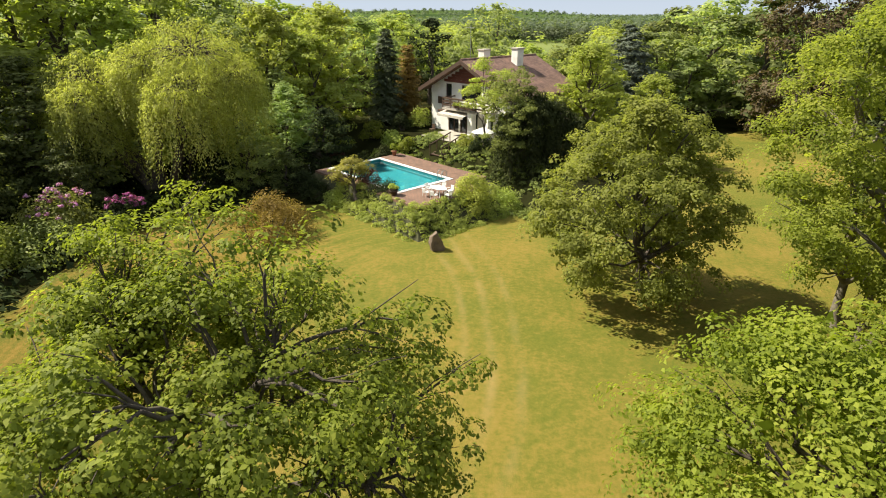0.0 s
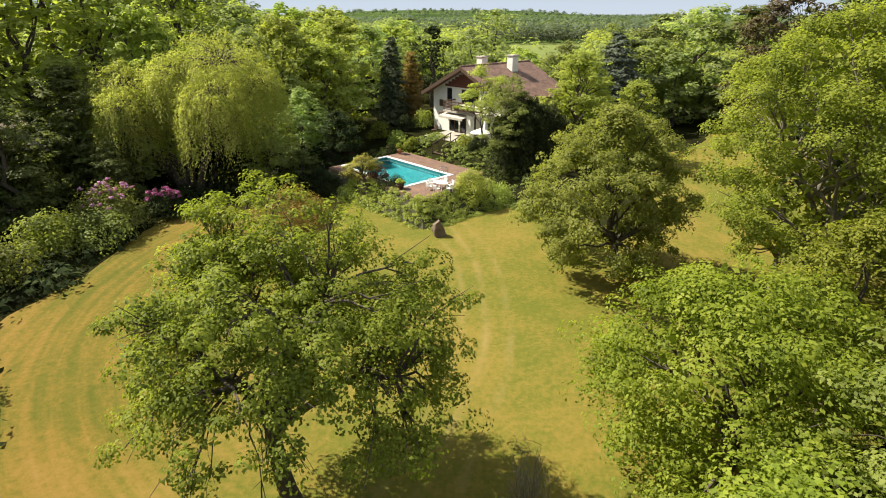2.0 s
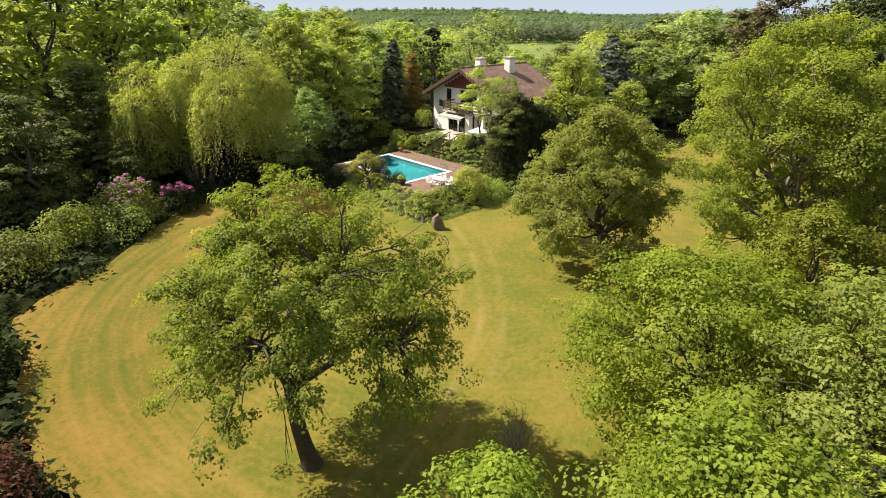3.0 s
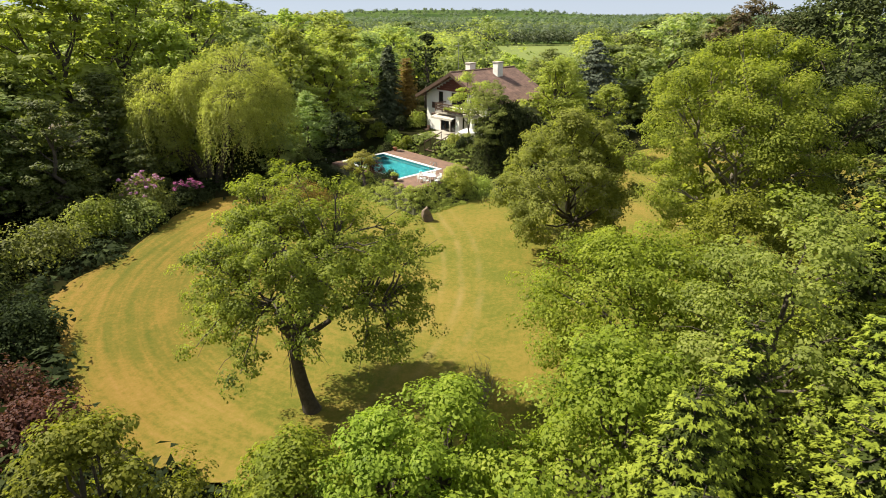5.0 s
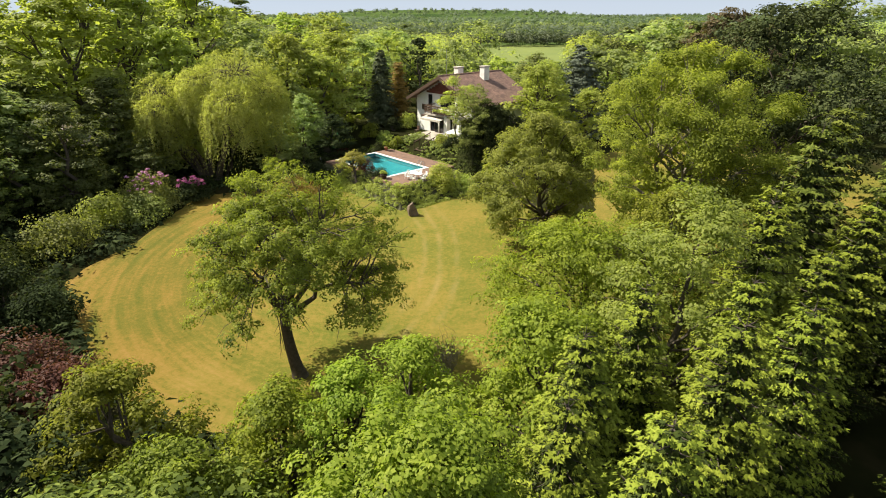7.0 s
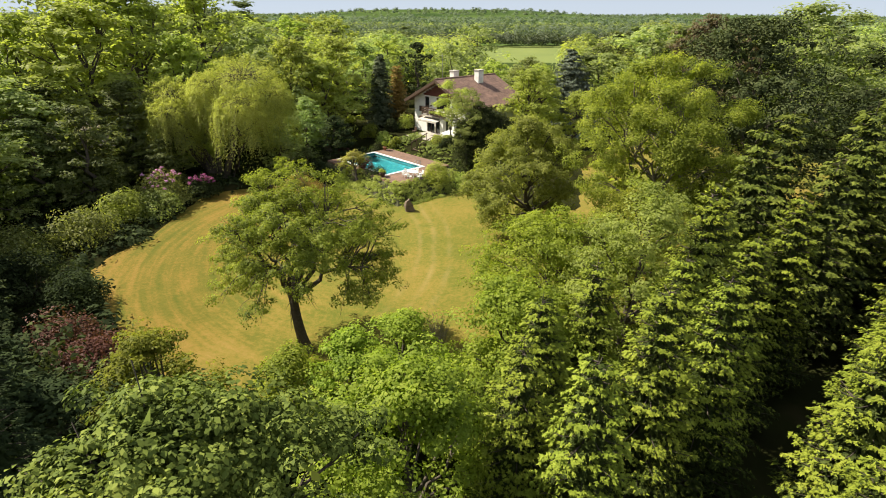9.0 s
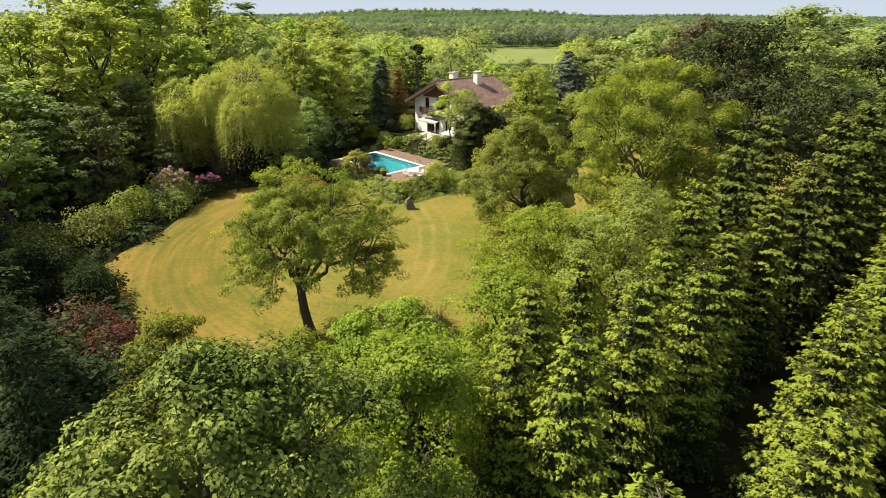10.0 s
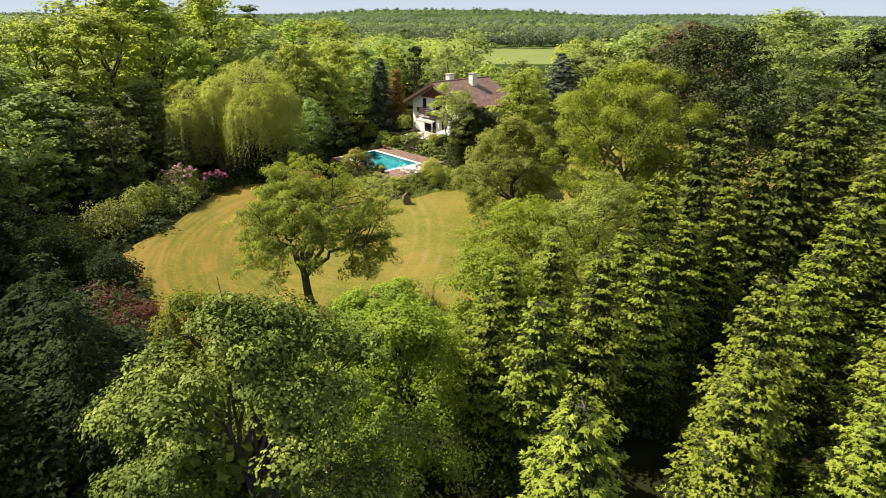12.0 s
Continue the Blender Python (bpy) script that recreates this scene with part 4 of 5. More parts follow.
# roof: two thick slopes with overhang, ridge tiles, verge boards
ov, oy = .95, 1.1
for sx in (-1, 1):
    ang = math.atan(PIT)
    ln = (HW + ov) / math.cos(ang)
    bm = boxed(0, -oy, -.12, ln, HL + .7, .12)
    rm = Matrix.Translation((0, 0, RIDGE)) @ (Matrix.Rotation(math.pi, 4, "Z") @ Matrix.Translation((0, -(HL + .7 - oy), 0)) if sx < 0 else Matrix()) @ Matrix.Rotation(ang, 4, "Y")
    o = part("roof_slope", bm, M_ROOF, house, "weathered brown tiles")
    o.matrix_basis = rm
    # tile courses stand proud of one another
    bm = bmesh.new()
    k = int(ln / .34)
    for j in range(k):
        box(bm, .06 + j * .34, -oy - .02, .115, .06 + j * .34 + .36, HL + .72, .145, 0, Matrix.Translation((.06 + j * .34, 0, .13)) @ Matrix.Rotation(radians(3.0), 4, "Y") @ Matrix.Translation((-.06 - j * .34, 0, -.13)))
    o2 = part("tile_course", bm, M_ROOF, house, "weathered brown tiles")
    o2.matrix_basis = rm
    bm = boxed(.0, -oy - .06, -.26, ln + .02, -oy - .01, .12)
    o3 = part("verge_board", bm, M_BROWN, house)
    o3.matrix_basis = Matrix.Translation((0, 0, RIDGE)) @ Matrix.Diagonal((sx, 1, 1, 1)) @ Matrix.Rotation(ang, 4, "Y")
    part("gutter", rod(bmesh.new(), (sx * (HW + ov), -oy, RIDGE - (HW + ov) * PIT - .05), (sx * (HW + ov), HL + .7, RIDGE - (HW + ov) * PIT - .05), .07), M_BROWN, house)
part("ridge", rod(bmesh.new(), (0, -oy, RIDGE + .1), (0, HL + .7, RIDGE + .1), .16, 10), M_ROOF, house)
# chimneys
for cx, cy, top in ((-1.8, 4.3, 8.3), (1.35, 6.1, 8.5)):
    zr = RIDGE - abs(cx) * PIT
    bm = boxed(cx - .42, cy - .5, zr - .8, cx + .42, cy + .5, top - .14, .02)
    chm = part("chimney", bm, M_CHIM, house, "white rendered chimney")
    part("cap", boxed(cx - .5, cy - .58, top - .139, cx + .5, cy + .58, top, .02), M_TERR, chm)
part("aerial", rod(rod(bmesh.new(), (-.1, .4, RIDGE - .3), (-.1, .4, RIDGE + 3.4), .03), (-.7, .4, RIDGE + 3.1), (.5, .4, RIDGE + 3.1), .018), M_METAL, house, "thin metal aerial")
# windows and doors: frame with leaves of glass, dark shutters
for x0, z0, x1, z1 in GH:
    wnd = part("window", bmesh.new(), M_BROWN, house, "brown framed glazed opening")
    bm = bmesh.new()
    fr = .09
    box(bm, x0, .08, z0, x0 + fr, .2, z1)
    box(bm, x1 - fr, .08, z0, x1, .2, z1)
    box(bm, x0 + fr, .08, z0, x1 - fr, .2, z0 + fr)
    box(bm, x0 + fr, .08, z1 - fr, x1 - fr, .2, z1)
    nb = max(1, round((x1 - x0) / .8))
    for k in range(1, nb):
        xm = x0 + (x1 - x0) * k / nb
        box(bm, xm - .04, .09, z0 + fr, xm + .04, .19, z1 - fr)
    bm.to_mesh(wnd.data)
    bm.free()
    for k in range(nb):
        a_, b_ = x0 + (x1 - x0) * k / nb, x0 + (x1 - x0) * (k + 1) / nb
        part("pane", boxed(a_ + .05, .13, z0 + fr + .003, b_ - .05, .15, z1 - fr - .003), M_GLASS, wnd)
part("shutter", boxed(-4.5, -.06, 2.75, -3.5, -.005, 3.5, .01), M_BROWN, house, "dark folded shutter")
# balcony with timber railing
BX0, BX1, BZ = -1.9, 4.2, 2.6
part("balcony_floor", boxed(BX0, -1.9, BZ, BX1, 0, BZ + .2, .01), M_TERR, house, "pale slab edge")
rail = part("railing", boxed(BX0, -1.9, BZ + 1.1, BX1, -1.78, BZ + 1.24, .01), M_BROWN, house, "dark brown timber railing")
for k in range(6):
    x = BX0 + .03 + k * (BX1 - BX0 - .16) / 5
    part("post", boxed(x, -1.88, BZ + .2, x + .1, -1.79, BZ + 1.1), M_BROWN, rail)
for z in (BZ + .42, BZ + .76):
    part("rail_board", boxed(BX0, -1.87, z, BX1, -1.81, z + .16), M_BROWN, rail)
for x in (BX0, BX1 - .08):
    for z in (BZ + .42, BZ + .76, BZ + 1.1):
        part("rail_board", boxed(x, -1.78, z, x + .08, 0, z + .13), M_BROWN, rail)
rg = np.random.default_rng(31)
fb = thing("flower_box", HM @ at(1.6, -2.05, BZ + .35), "long planter with trailing green plants on the balcony", "planter")
part("box", boxed(-1.5, -.12, 0, 1.5, .12, .24, .01), M_BROWN, fb)
C = np.stack((rg.uniform(-1.5, 1.5, 26), rg.normal(0, .1, 26), rg.uniform(.2, .45, 26)), axis=1)
P, N = clump_leaves(C, rg.uniform(.12, .3, 26), 40, rg, .9)
link_mesh("plant", leaves("plant", P, N, .11, rg), M_WOODL, fb)
part("pillar", boxed(1.75, -1.8, -.4, 2.4, -1.2, BZ, .02), M_RENDER, house, "square white pillar")
part("pillar", boxed(4.2, -1.8, -.4, 4.6, -1.4, BZ, .02), M_RENDER, house, "square white pillar")
# awning
bm = bmesh.new()
box(bm, -2.1, -2.4, 0, 1.7, 0, .05, 0, Matrix.Translation((0, -.05, 2.62)) @ Matrix.Rotation(radians(11), 4, "X"))
aw = part("awning", bm, M_CANVAS, house, "cream canvas awning over the terrace doors")
part("valance", boxed(-2.1, -2.45, 1.98, 1.7, -2.41, 2.15), M_CANVAS, aw)
part("awning_cassette", boxed(-3.6, -1.0, 2.05, -2.2, 0, 2.3, .05), M_BROWN, house, "dark furled awning")

# house terrace, retaining wall and steps
bm = bmesh.new()
box(bm, -3.0, -3.9, -2.6, 6.2, .0, -.02)
tr = part("house_terrace", bm, M_TERR)
tr.matrix_basis = HM
tagged(tr, "pale stone terrace in front of the house", "terrace", kind="structure")
steps = thing("garden_steps", HM @ at(2.3, -3.9, 0), "wooden garden steps with rails up to the house terrace", "stairs")
NS, RUN, RISE = 6, .45, .14
for k in range(NS):
    part("tread", boxed(-.8, -RUN * (k + 1), -.03 - RISE * (k + 1), .8, -RUN * k + .03, .03 - RISE * (k + 1)), M_BROWN, steps)
for sx in (-.86, .86):
    part("stringer", rod(bmesh.new(), (sx, .1, -.12), (sx, -RUN * NS, -.14 - RISE * NS), .09, 6), M_BROWN, steps)
    hr = part("handrail", rod(bmesh.new(), (sx, .1, .9), (sx, -RUN * NS, .9 - RISE * NS), .06), M_BROWN, steps)
    for k in (0, 2, 4, 6):
        part("baluster", rod(bmesh.new(), (sx, -RUN * k, -RISE * k - .1), (sx, -RUN * k, .9 - RISE * k), .045), M_BROWN, hr)
par = thing("parasol", HM @ at(5.3, -3.2, 0), "white garden parasol open on the terrace", "parasol")
part("pole", rod(bmesh.new(), (0, 0, 0), (0, 0, 1.8), .03), M_METAL, par)
part("canopy", lathe(bmesh.new(), [(1.15, 1.35), (1.13, 1.4), (.6, 1.62), (.08, 1.8)], 8), M_WHITE, par)
t2 = thing("patio_chair", HM @ at(-2.9, -2.4, 0), "dark patio chair on the house terrace", "chair")
part("seat", boxed(-.25, -.25, .4, .25, .25, .46, .02), M_BROWN, t2)
part("backrest", boxed(-.25, .22, .46, .25, .28, .95, .02), M_BROWN, t2)
for sx in (-.22, .22):
    for sy in (-.22, .22):
        part("leg", rod(bmesh.new(), (sx, sy, 0), (sx, sy, .4), .02), M_BROWN, t2)

# ---------------------------------------------------------------- the standing stone
rng = np.random.default_rng(8)
bm = bmesh.new()
bmesh.ops.create_icosphere(bm, subdivisions=4, radius=1.0)
for v_ in bm.verts:
    p = v_.co.copy()
    q = Vector((max(-.75, min(.75, p.x * 1.15)), max(-.7, min(.7, p.y * 1.1)), max(-.8, min(.82, p.z * 1.1 + .2 * p.x))))
    n_ = noise.noise(p * 1.7) * .22 + noise.noise(p * 5) * .08 + noise.noise(p * 12) * .03
    q *= 1 + n_
    v_.co = Vector((q.x * (.5 - .14 * q.z) - .12 * q.z, q.y * (.42 - .1 * q.z), q.z * .8 + .5 + .16 * q.x))
st = part("standing_stone", bm, M_STONE, smooth=True)
st.matrix_basis = at(-.2, 33.4, -.02, 20) @ Matrix.Rotation(radians(-9), 4, "Y")
tagged(st, "upright rough brown boulder on the lawn", "stone")

# a small pale statue at the wood's edge beyond the pool
st2 = part("garden_statue", lathe(bmesh.new(), [(.22, 0), (.22, .12), (.12, .16), (.1, .3), (.17, .45), (.2, .62), (.13, .8), (.06, .88), (.09, .98), (.03, 1.07)], 14), M_WHITE, smooth=True)
st2.matrix_basis = at(-12.6, 51.6, float(gz(-12.6, 51.6)))
tagged(st2, "small pale statue at the wood's edge", "statue")

# ---------------------------------------------------------------- trees and shrubs
umbrella_tree("fruit_tree", at(-4.75, 8.45), M_OAK, "spreading broad-leaved tree with a bent dark trunk on the lawn", 21, (.15, .5, 5.1), 5.2, 4.9, 4.9, (-.6, .25, 3.4))
broadleaf("lawn_tree", at(11.6, 27.6), M_GREY, "round-crowned dense tree throwing shade on the lawn", h=10.6, r=5.9, bare=.05, boughs=135, sub=8, per=52, size=.16, seed=22, trunk=.2,
          limbs=30, clump=.08, shape=1.0, belly=.3, spread=.075, lean=(-1.3, -.6), flat=.85, shell=.66, fill=6)
broadleaf("ash_tree", at(19.0, 21.4), M_ASH, "tall airy light green tree with several stems", h=15.9, r=6.8, bare=.24, boughs=165, sub=8, per=76, size=.135, seed=23, trunk=.26, stems=4,
          limbs=40, clump=.075, bark=M_PALEBARK, belly=.5, shape=.8, shell=.66, spread=.055, flat=1.0, fill=8)
broadleaf("maple_tree", at(9.6, 9.2), M_MAPLE, "bright green bushy maple at the lawn's edge", h=8.7, r=5.5, bare=.03, boughs=100, sub=8, per=60, size=.14, seed=24, clump=.1, limbs=22, belly=.3, fill=8, trunk=.17)
broadleaf("whitebeam_tree", at(12.2, 3.8), M_GREY, "grey-green whitebeam among the firs", h=12.0, r=3.7, bare=.08, boughs=60, sub=7, per=60, size=.14, seed=25, clump=.13, belly=.4, fill=8, trunk=.17)
broadleaf("maple_tree", at(15.5, 13.0), M_OAK, "bushy mid-green tree at the edge of the lawn", h=9.0, r=4.2, bare=.05, boughs=60, sub=7, per=60, size=.14, seed=26, clump=.12, fill=8, trunk=.17)
broadleaf("sycamore_tree", at(-1.7, -11.4), M_SYC, "large sycamore with broad pale green leaves", h=12.4, r=5.0, bare=.1, boughs=110, sub=9, per=84, size=.13, seed=27, clump=.085, trunk=.22, limbs=24, belly=.4, spread=.085, shell=.62, flat=.7, fill=12)
broadleaf("maple_tree", at(2.0, -5.6), M_MAPLE, "bright green young maple in the hedge row", h=9.2, r=3.8, bare=.04, boughs=65, sub=8, per=60, size=.14, seed=28, clump=.12, belly=.35, fill=8, trunk=.17)
broadleaf("maple_tree", at(6.2, .8), M_MAPLE, "bright green maple in the hedge row", h=8.6, r=4.0, bare=.03, boughs=65, sub=8, per=60, size=.14, seed=29, clump=.12, belly=.35, fill=8, trunk=.17)
broadleaf("small_tree", at(-8.6, -.4), M_OAK, "small bushy green tree by the lawn", h=7.0, r=2.8, bare=.05, boughs=42, sub=7, per=60, size=.14, seed=30, clump=.15, fill=8, trunk=.17)
broadleaf("small_tree", at(-3.3, .6), M_MAPLE, "small bushy tree in the hedge", h=5.3, r=2.8, bare=.03, boughs=40, sub=7, per=60, size=.14, seed=31, clump=.15, fill=8, trunk=.17)
broadleaf("small_tree", at(1.4, 2.2), M_MAPLE, "small bright green tree in the hedge", h=6.6, r=2.7, bare=.03, boughs=36, sub=7, per=60, size=.14, seed=32, clump=.16, fill=8, trunk=.17)
broadleaf("small_tree", at(-.5, .5), M_MAPLE, "small bright green tree in the hedge", h=6.5, r=2.6, bare=.03, boughs=38, sub=7, per=60, size=.14, seed=34, clump=.16, fill=8, trunk=.17)
broadleaf("small_tree", at(-5.9, -2.6), M_OAK, "low bushy green tree in the hedge", h=5.4, r=2.7, bare=.03, boughs=38, sub=7, per=60, size=.14, seed=35, clump=.16, fill=8, trunk=.17)
# firs in two rows
FIRS = [(5.7, -4.6, 9.0), (7.5, -6.2, 9.7), (6.7, -2.0, 9.3), (9.2, .4, 10.2), (10.8, -2.6, 9.9), (12.7, .5, 10.1), (16.6, 2.7, 10.3), (15.3, 4.6, 11.0), (16.6, 6.4, 11.4), (20.3, 5.9, 11.2),
        (13.6, -1.2, 9.6), (7.3, -13.3, 11.1), (14.0, -9.2, 9.8), (16.5, -5.4, 10.1), (17.2, -11.2, 10.7), (20.4, -1.9, 10.2), (20.8, -7.4, 10.4),
        (24.2, 2.0, 10.4), (23.9, 9.2, 11.3), (27.5, 12.4, 11.6), (31.2, 15.6, 11.8), (35, 19, 12), (39, 23, 12), (20.4, 10.4, 11.0), (24.2, 14.4, 11.2), (28, 5.8, 10.8), (31.8, 9.6, 11), (35.6, 13.4, 11.4),
        (24.5, -3.6, 10.4), (28.2, .2, 10.6), (32, 4, 11), (36, 8, 11.4), (40, 17.4, 12), (40.5, 12, 12), (24.2, -8.8, 10.2), (28.2, -5, 10.4)]
firs = [conifer("fir_tree", at(0, 0), (M_FIR, M_FIR, M_FIR, M_FIR, M_FIRSHADE)[k], "young fir with bright green tips in a planted row" if k < 4 else "fir at the back of the plantation with shade put into its needles",
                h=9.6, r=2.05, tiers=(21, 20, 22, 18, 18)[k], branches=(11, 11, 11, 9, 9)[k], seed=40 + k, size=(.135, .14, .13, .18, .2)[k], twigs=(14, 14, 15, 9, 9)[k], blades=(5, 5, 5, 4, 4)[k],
                group="planted firs", droop=(.12, .05, .18, .1, .15)[k], lift=.5, power=(.62, .56, .68, .6, .64)[k], aspect=.6, core=1500, tip=M_FIRTIP if k < 4 else M_FIRSHADETIP) for k in range(5)]
rng = np.random.default_rng(2)
placed = set()
for k, (x, y, h) in enumerate(FIRS):
    s = h / 9.6
    m = at(x, y, 0, rng.uniform(0, 360), s * rng.uniform(.92, 1.1), s)
    # the rear rows take the copy with shade in its colour
    kind = (4 if y > 8 else 3) if k >= 17 else k % 3
    if kind not in placed:
        placed.add(kind)
        firs[kind].matrix_basis = m
    else:
        copy_thing(firs[kind], m)

# spruces in the corner, shade put into their needles; the rear ones are unseen
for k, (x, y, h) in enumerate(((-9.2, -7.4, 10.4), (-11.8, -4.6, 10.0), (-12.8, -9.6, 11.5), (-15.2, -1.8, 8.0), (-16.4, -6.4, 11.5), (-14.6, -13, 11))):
    conifer("spruce_tree", at(x, y, 0, 50 * k), M_DARK, "spruce in the left corner with shade put into its dark needles", h=h, r=2.7, tiers=20, branches=10, seed=140 + k, size=.2, droop=.3, power=.7, twigs=10, blades=4, core=1500,
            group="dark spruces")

# left side: hedge, rhododendrons, purple shrubs
shrub("rhododendron", at(-25.6, 34.6), M_HEDGE, "large rhododendron with pale pink blossom", r=3.2, h=4.0, seed=50, clumps=55, per=90, size=.22, flower=M_PINK, flowers=36)
shrub("rhododendron", at(-22.6, 37.6), M_DARK, "dark rhododendron with magenta blossom", r=1.9, h=2.8, seed=51, clumps=34, per=90, size=.2, flower=M_MAGENTA, flowers=36)
shrub("laurel_bush", at(-26.6, 29.6), M_GREY, "rounded grey-green bush in the hedge", r=2.6, h=4.2, seed=52, clumps=48, per=90, size=.22)
shrub("hedge_bush", at(-27.6, 24.6), M_HEDGE, "grey-green hedge bush along the lawn", r=3.5, h=3.3, seed=53, clumps=48, per=90, size=.22, group="hedge bushes")
shrub("hedge_bush", at(-30.5, 20.0), M_HEDGE, "grey-green hedge bush along the lawn", r=3.8, h=3.4, seed=54, clumps=48, per=90, size=.22, group="hedge bushes")
shrub("hedge_bush", at(-24.6, 31.8), M_HEDGE, "green hedge bush along the lawn", r=2.6, h=3.0, seed=55, clumps=34, per=80, size=.2, group="hedge bushes")
shrub("barberry_bush", at(-15.7, 6.0), M_PURPLE, "dark red-purple barberry bush", r=2.6, h=2.8, seed=56, clumps=50, per=90, size=.17, group="purple shrubs")
shrub("barberry_bush", at(-18.6, 7.6), M_PURPLE, "dark red-purple barberry bush", r=2.4, h=3.4, seed=57, clumps=44, per=90, size=.17, group="purple shrubs")
shrub("dark_bush", at(-21.6, 13.4), M_DARK, "dark evergreen bush beside the lawn", r=2.5, h=3.0, seed=58, clumps=44, per=90, size=.2)
shrub("dark_bush", at(-25.5, 15.5), M_DARK, "dark evergreen bush beside the lawn", r=3.2, h=3.6, seed=59, clumps=44, per=90, size=.22)
shrub("golden_bush", at(-11.8, 36.0), M_GOLD, "round golden-brown leaved bush on the lawn", r=2.9, h=3.4, seed=60, clumps=70, per=130, size=.13, clump=.28, squash=(1.2, 1.05))
# about the pool
broadleaf("garden_tree", at(-6.5, 41.2, .7), M_BRONZE, "small leaning bronze-green garden tree on the pool bank", h=3.6, r=1.75, bare=.32, boughs=24, sub=6, per=40, size=.12, seed=61, trunk=.16, clump=.2, limbs=8, lean=(-.5, .9))
shrub("cushion_bush", at(-4.5, 40.9, 1.0), M_DARK, "dark clipped cushion-shaped bush by the pool", r=1.6, h=1.9, seed=62, clumps=30, per=130, size=.11, squash=(1.1, .8))
shrub("japanese_maple", at(-5.7, 43.2, 1.5), M_PURPLE, "red-bronze japanese maple beside the pool", r=1.2, h=1.9, seed=63, clumps=20, per=110, size=.11)
shrub("forsythia_bush", at(2.5, 40.2, .5), M_YELLOW, "tall yellow-green bush at the pool's corner", r=2.0, h=3.5, seed=64, clumps=46, per=120, size=.13, clump=.3)
shrub("round_bush", at(4.9, 41.4, .1), M_BED, "light green bush at the edge of the lawn", r=1.6, h=1.7, seed=65, clumps=26, per=120, size=.13)
shrub("low_bush", at(-8.3, 42.6, .0), M_BED, "low yellow-green bush beside the bank", r=1.6, h=1.5, seed=66, clumps=26, per=110, size=.13)
broadleaf("juniper_tree", at(6.0, 45.9, .4), M_HEDGE, "feathery mid-green conifer behind the yew", "conifer", h=10.2, r=2.7, bare=.34, boughs=60, sub=8, per=44, size=.12, seed=87, trunk=.14, clump=.12, limbs=14, shape=.8, belly=.3, spread=.12)
for k, (u, v, r_, h_) in enumerate(((-11.2, -5.6, 1.5, 2.3), (-11.4, -3.0, 1.6, 2.5), (-11.3, -.4, 1.4, 2.4), (-11.2, 1.9, 1.5, 2.6), (-9.4, -7.9, 1.6, 2.2), (-11.2, -7.6, 1.6, 2.4), (-7.6, -8.1, 1.4, 1.8))):
    p = pv(u, v)
    shrub("laurel_bush", at(p.x, p.y, .3), (M_DARK, M_YEW)[k % 2], "dark evergreen bush beside the pool terrace", r=r_, h=h_, seed=90 + k, clumps=26, per=80, size=.16)
shrub("purple_bush", at(-9.6, 50.6, 1.6), M_PURPLE, "small dark red bush at the terrace corner", r=1.0, h=1.3, seed=88, clumps=16, per=80, size=.13)
willow("weeping_yew", at(8.0, 47.4, .2), M_YEW, "dark evergreen yew with hanging branches", [(-.2, 0, 8.2, 1.9, 6.0), (-1.7, -1.2, 6.8, 1.4, 5.2), (1.7, -.4, 7.2, 1.7, 5.5), (3.2, 1.8, 6.2, 1.8, 4.6), (0, -1.4, 7.8, 1.5, 6)], 190, 66, .24)
broadleaf("slender_tree", at(4.1, 51.4, 1.8), M_WOODL, "slender light green tree before the house", h=9.4, r=2.4, bare=.45, boughs=28, sub=6, per=36, size=.16, seed=67, trunk=.1, clump=.22, limbs=10)
for k, (x, y, r_, h_) in enumerate(((-3.4, 55.6, 1.1, 1.7), (2.6, 52.6, 1.2, 1.6), (3.9, 50.6, 1.3, 1.9), (-3.0, 54.0, .8, .8), (-5.0, 57.4, 1.4, 1.9), (1.6, 51.0, .7, .7), (5.6, 49.6, 1.2, 1.6), (-2.4, 62.4, 1.5, 2.8), (-4.2, 61.0, 1.3, 2.2), (-7.6, 60.5, 1.6, 2.4), (-6.4, 56.6, 1.2, 1.5))):
    shrub("garden_bush", at(x, y, float(gz(x, y)) if k != 5 else 1.2), (M_OAK, M_BED, M_DARK)[k % 3], "green garden bush on the bank below the house", r=r_, h=h_, seed=70 + k, clumps=22, per=70, size=.18, group="bushes below the house")
rg = np.random.default_rng(33)
C, R = [], []
for k in range(1000):
    u, v = rg.uniform(-12, 8), rg.uniform(.8, 9.4)
    if v < 3.1 and u < 2.0:
        continue
    p = pv(u, v)
    if -1.05 < (p.x + 1.0) * .72 - (p.y - 53.3) * .695 < 1.05:
        continue
    if v > 8.2 and -3.5 < u < 5:
        continue
    C.append((p.x, p.y, max(float(gz(p.x, p.y)), 1.5 if v < 3.4 and u < 1.5 else 0) + .1))
    R.append(rg.uniform(.15, .4))
P, N = clump_leaves(np.array(C), np.array(R), 40, rg, .7, -.1)
tagged(link_mesh("slope_planting", leaves("slope_planting", P, N, .14 * rg.uniform(.6, 1.3, len(P)), rg), M_HEDGE), "mixed low plants on the slope below the house", "plants", kind="stuff")
w = Wood()
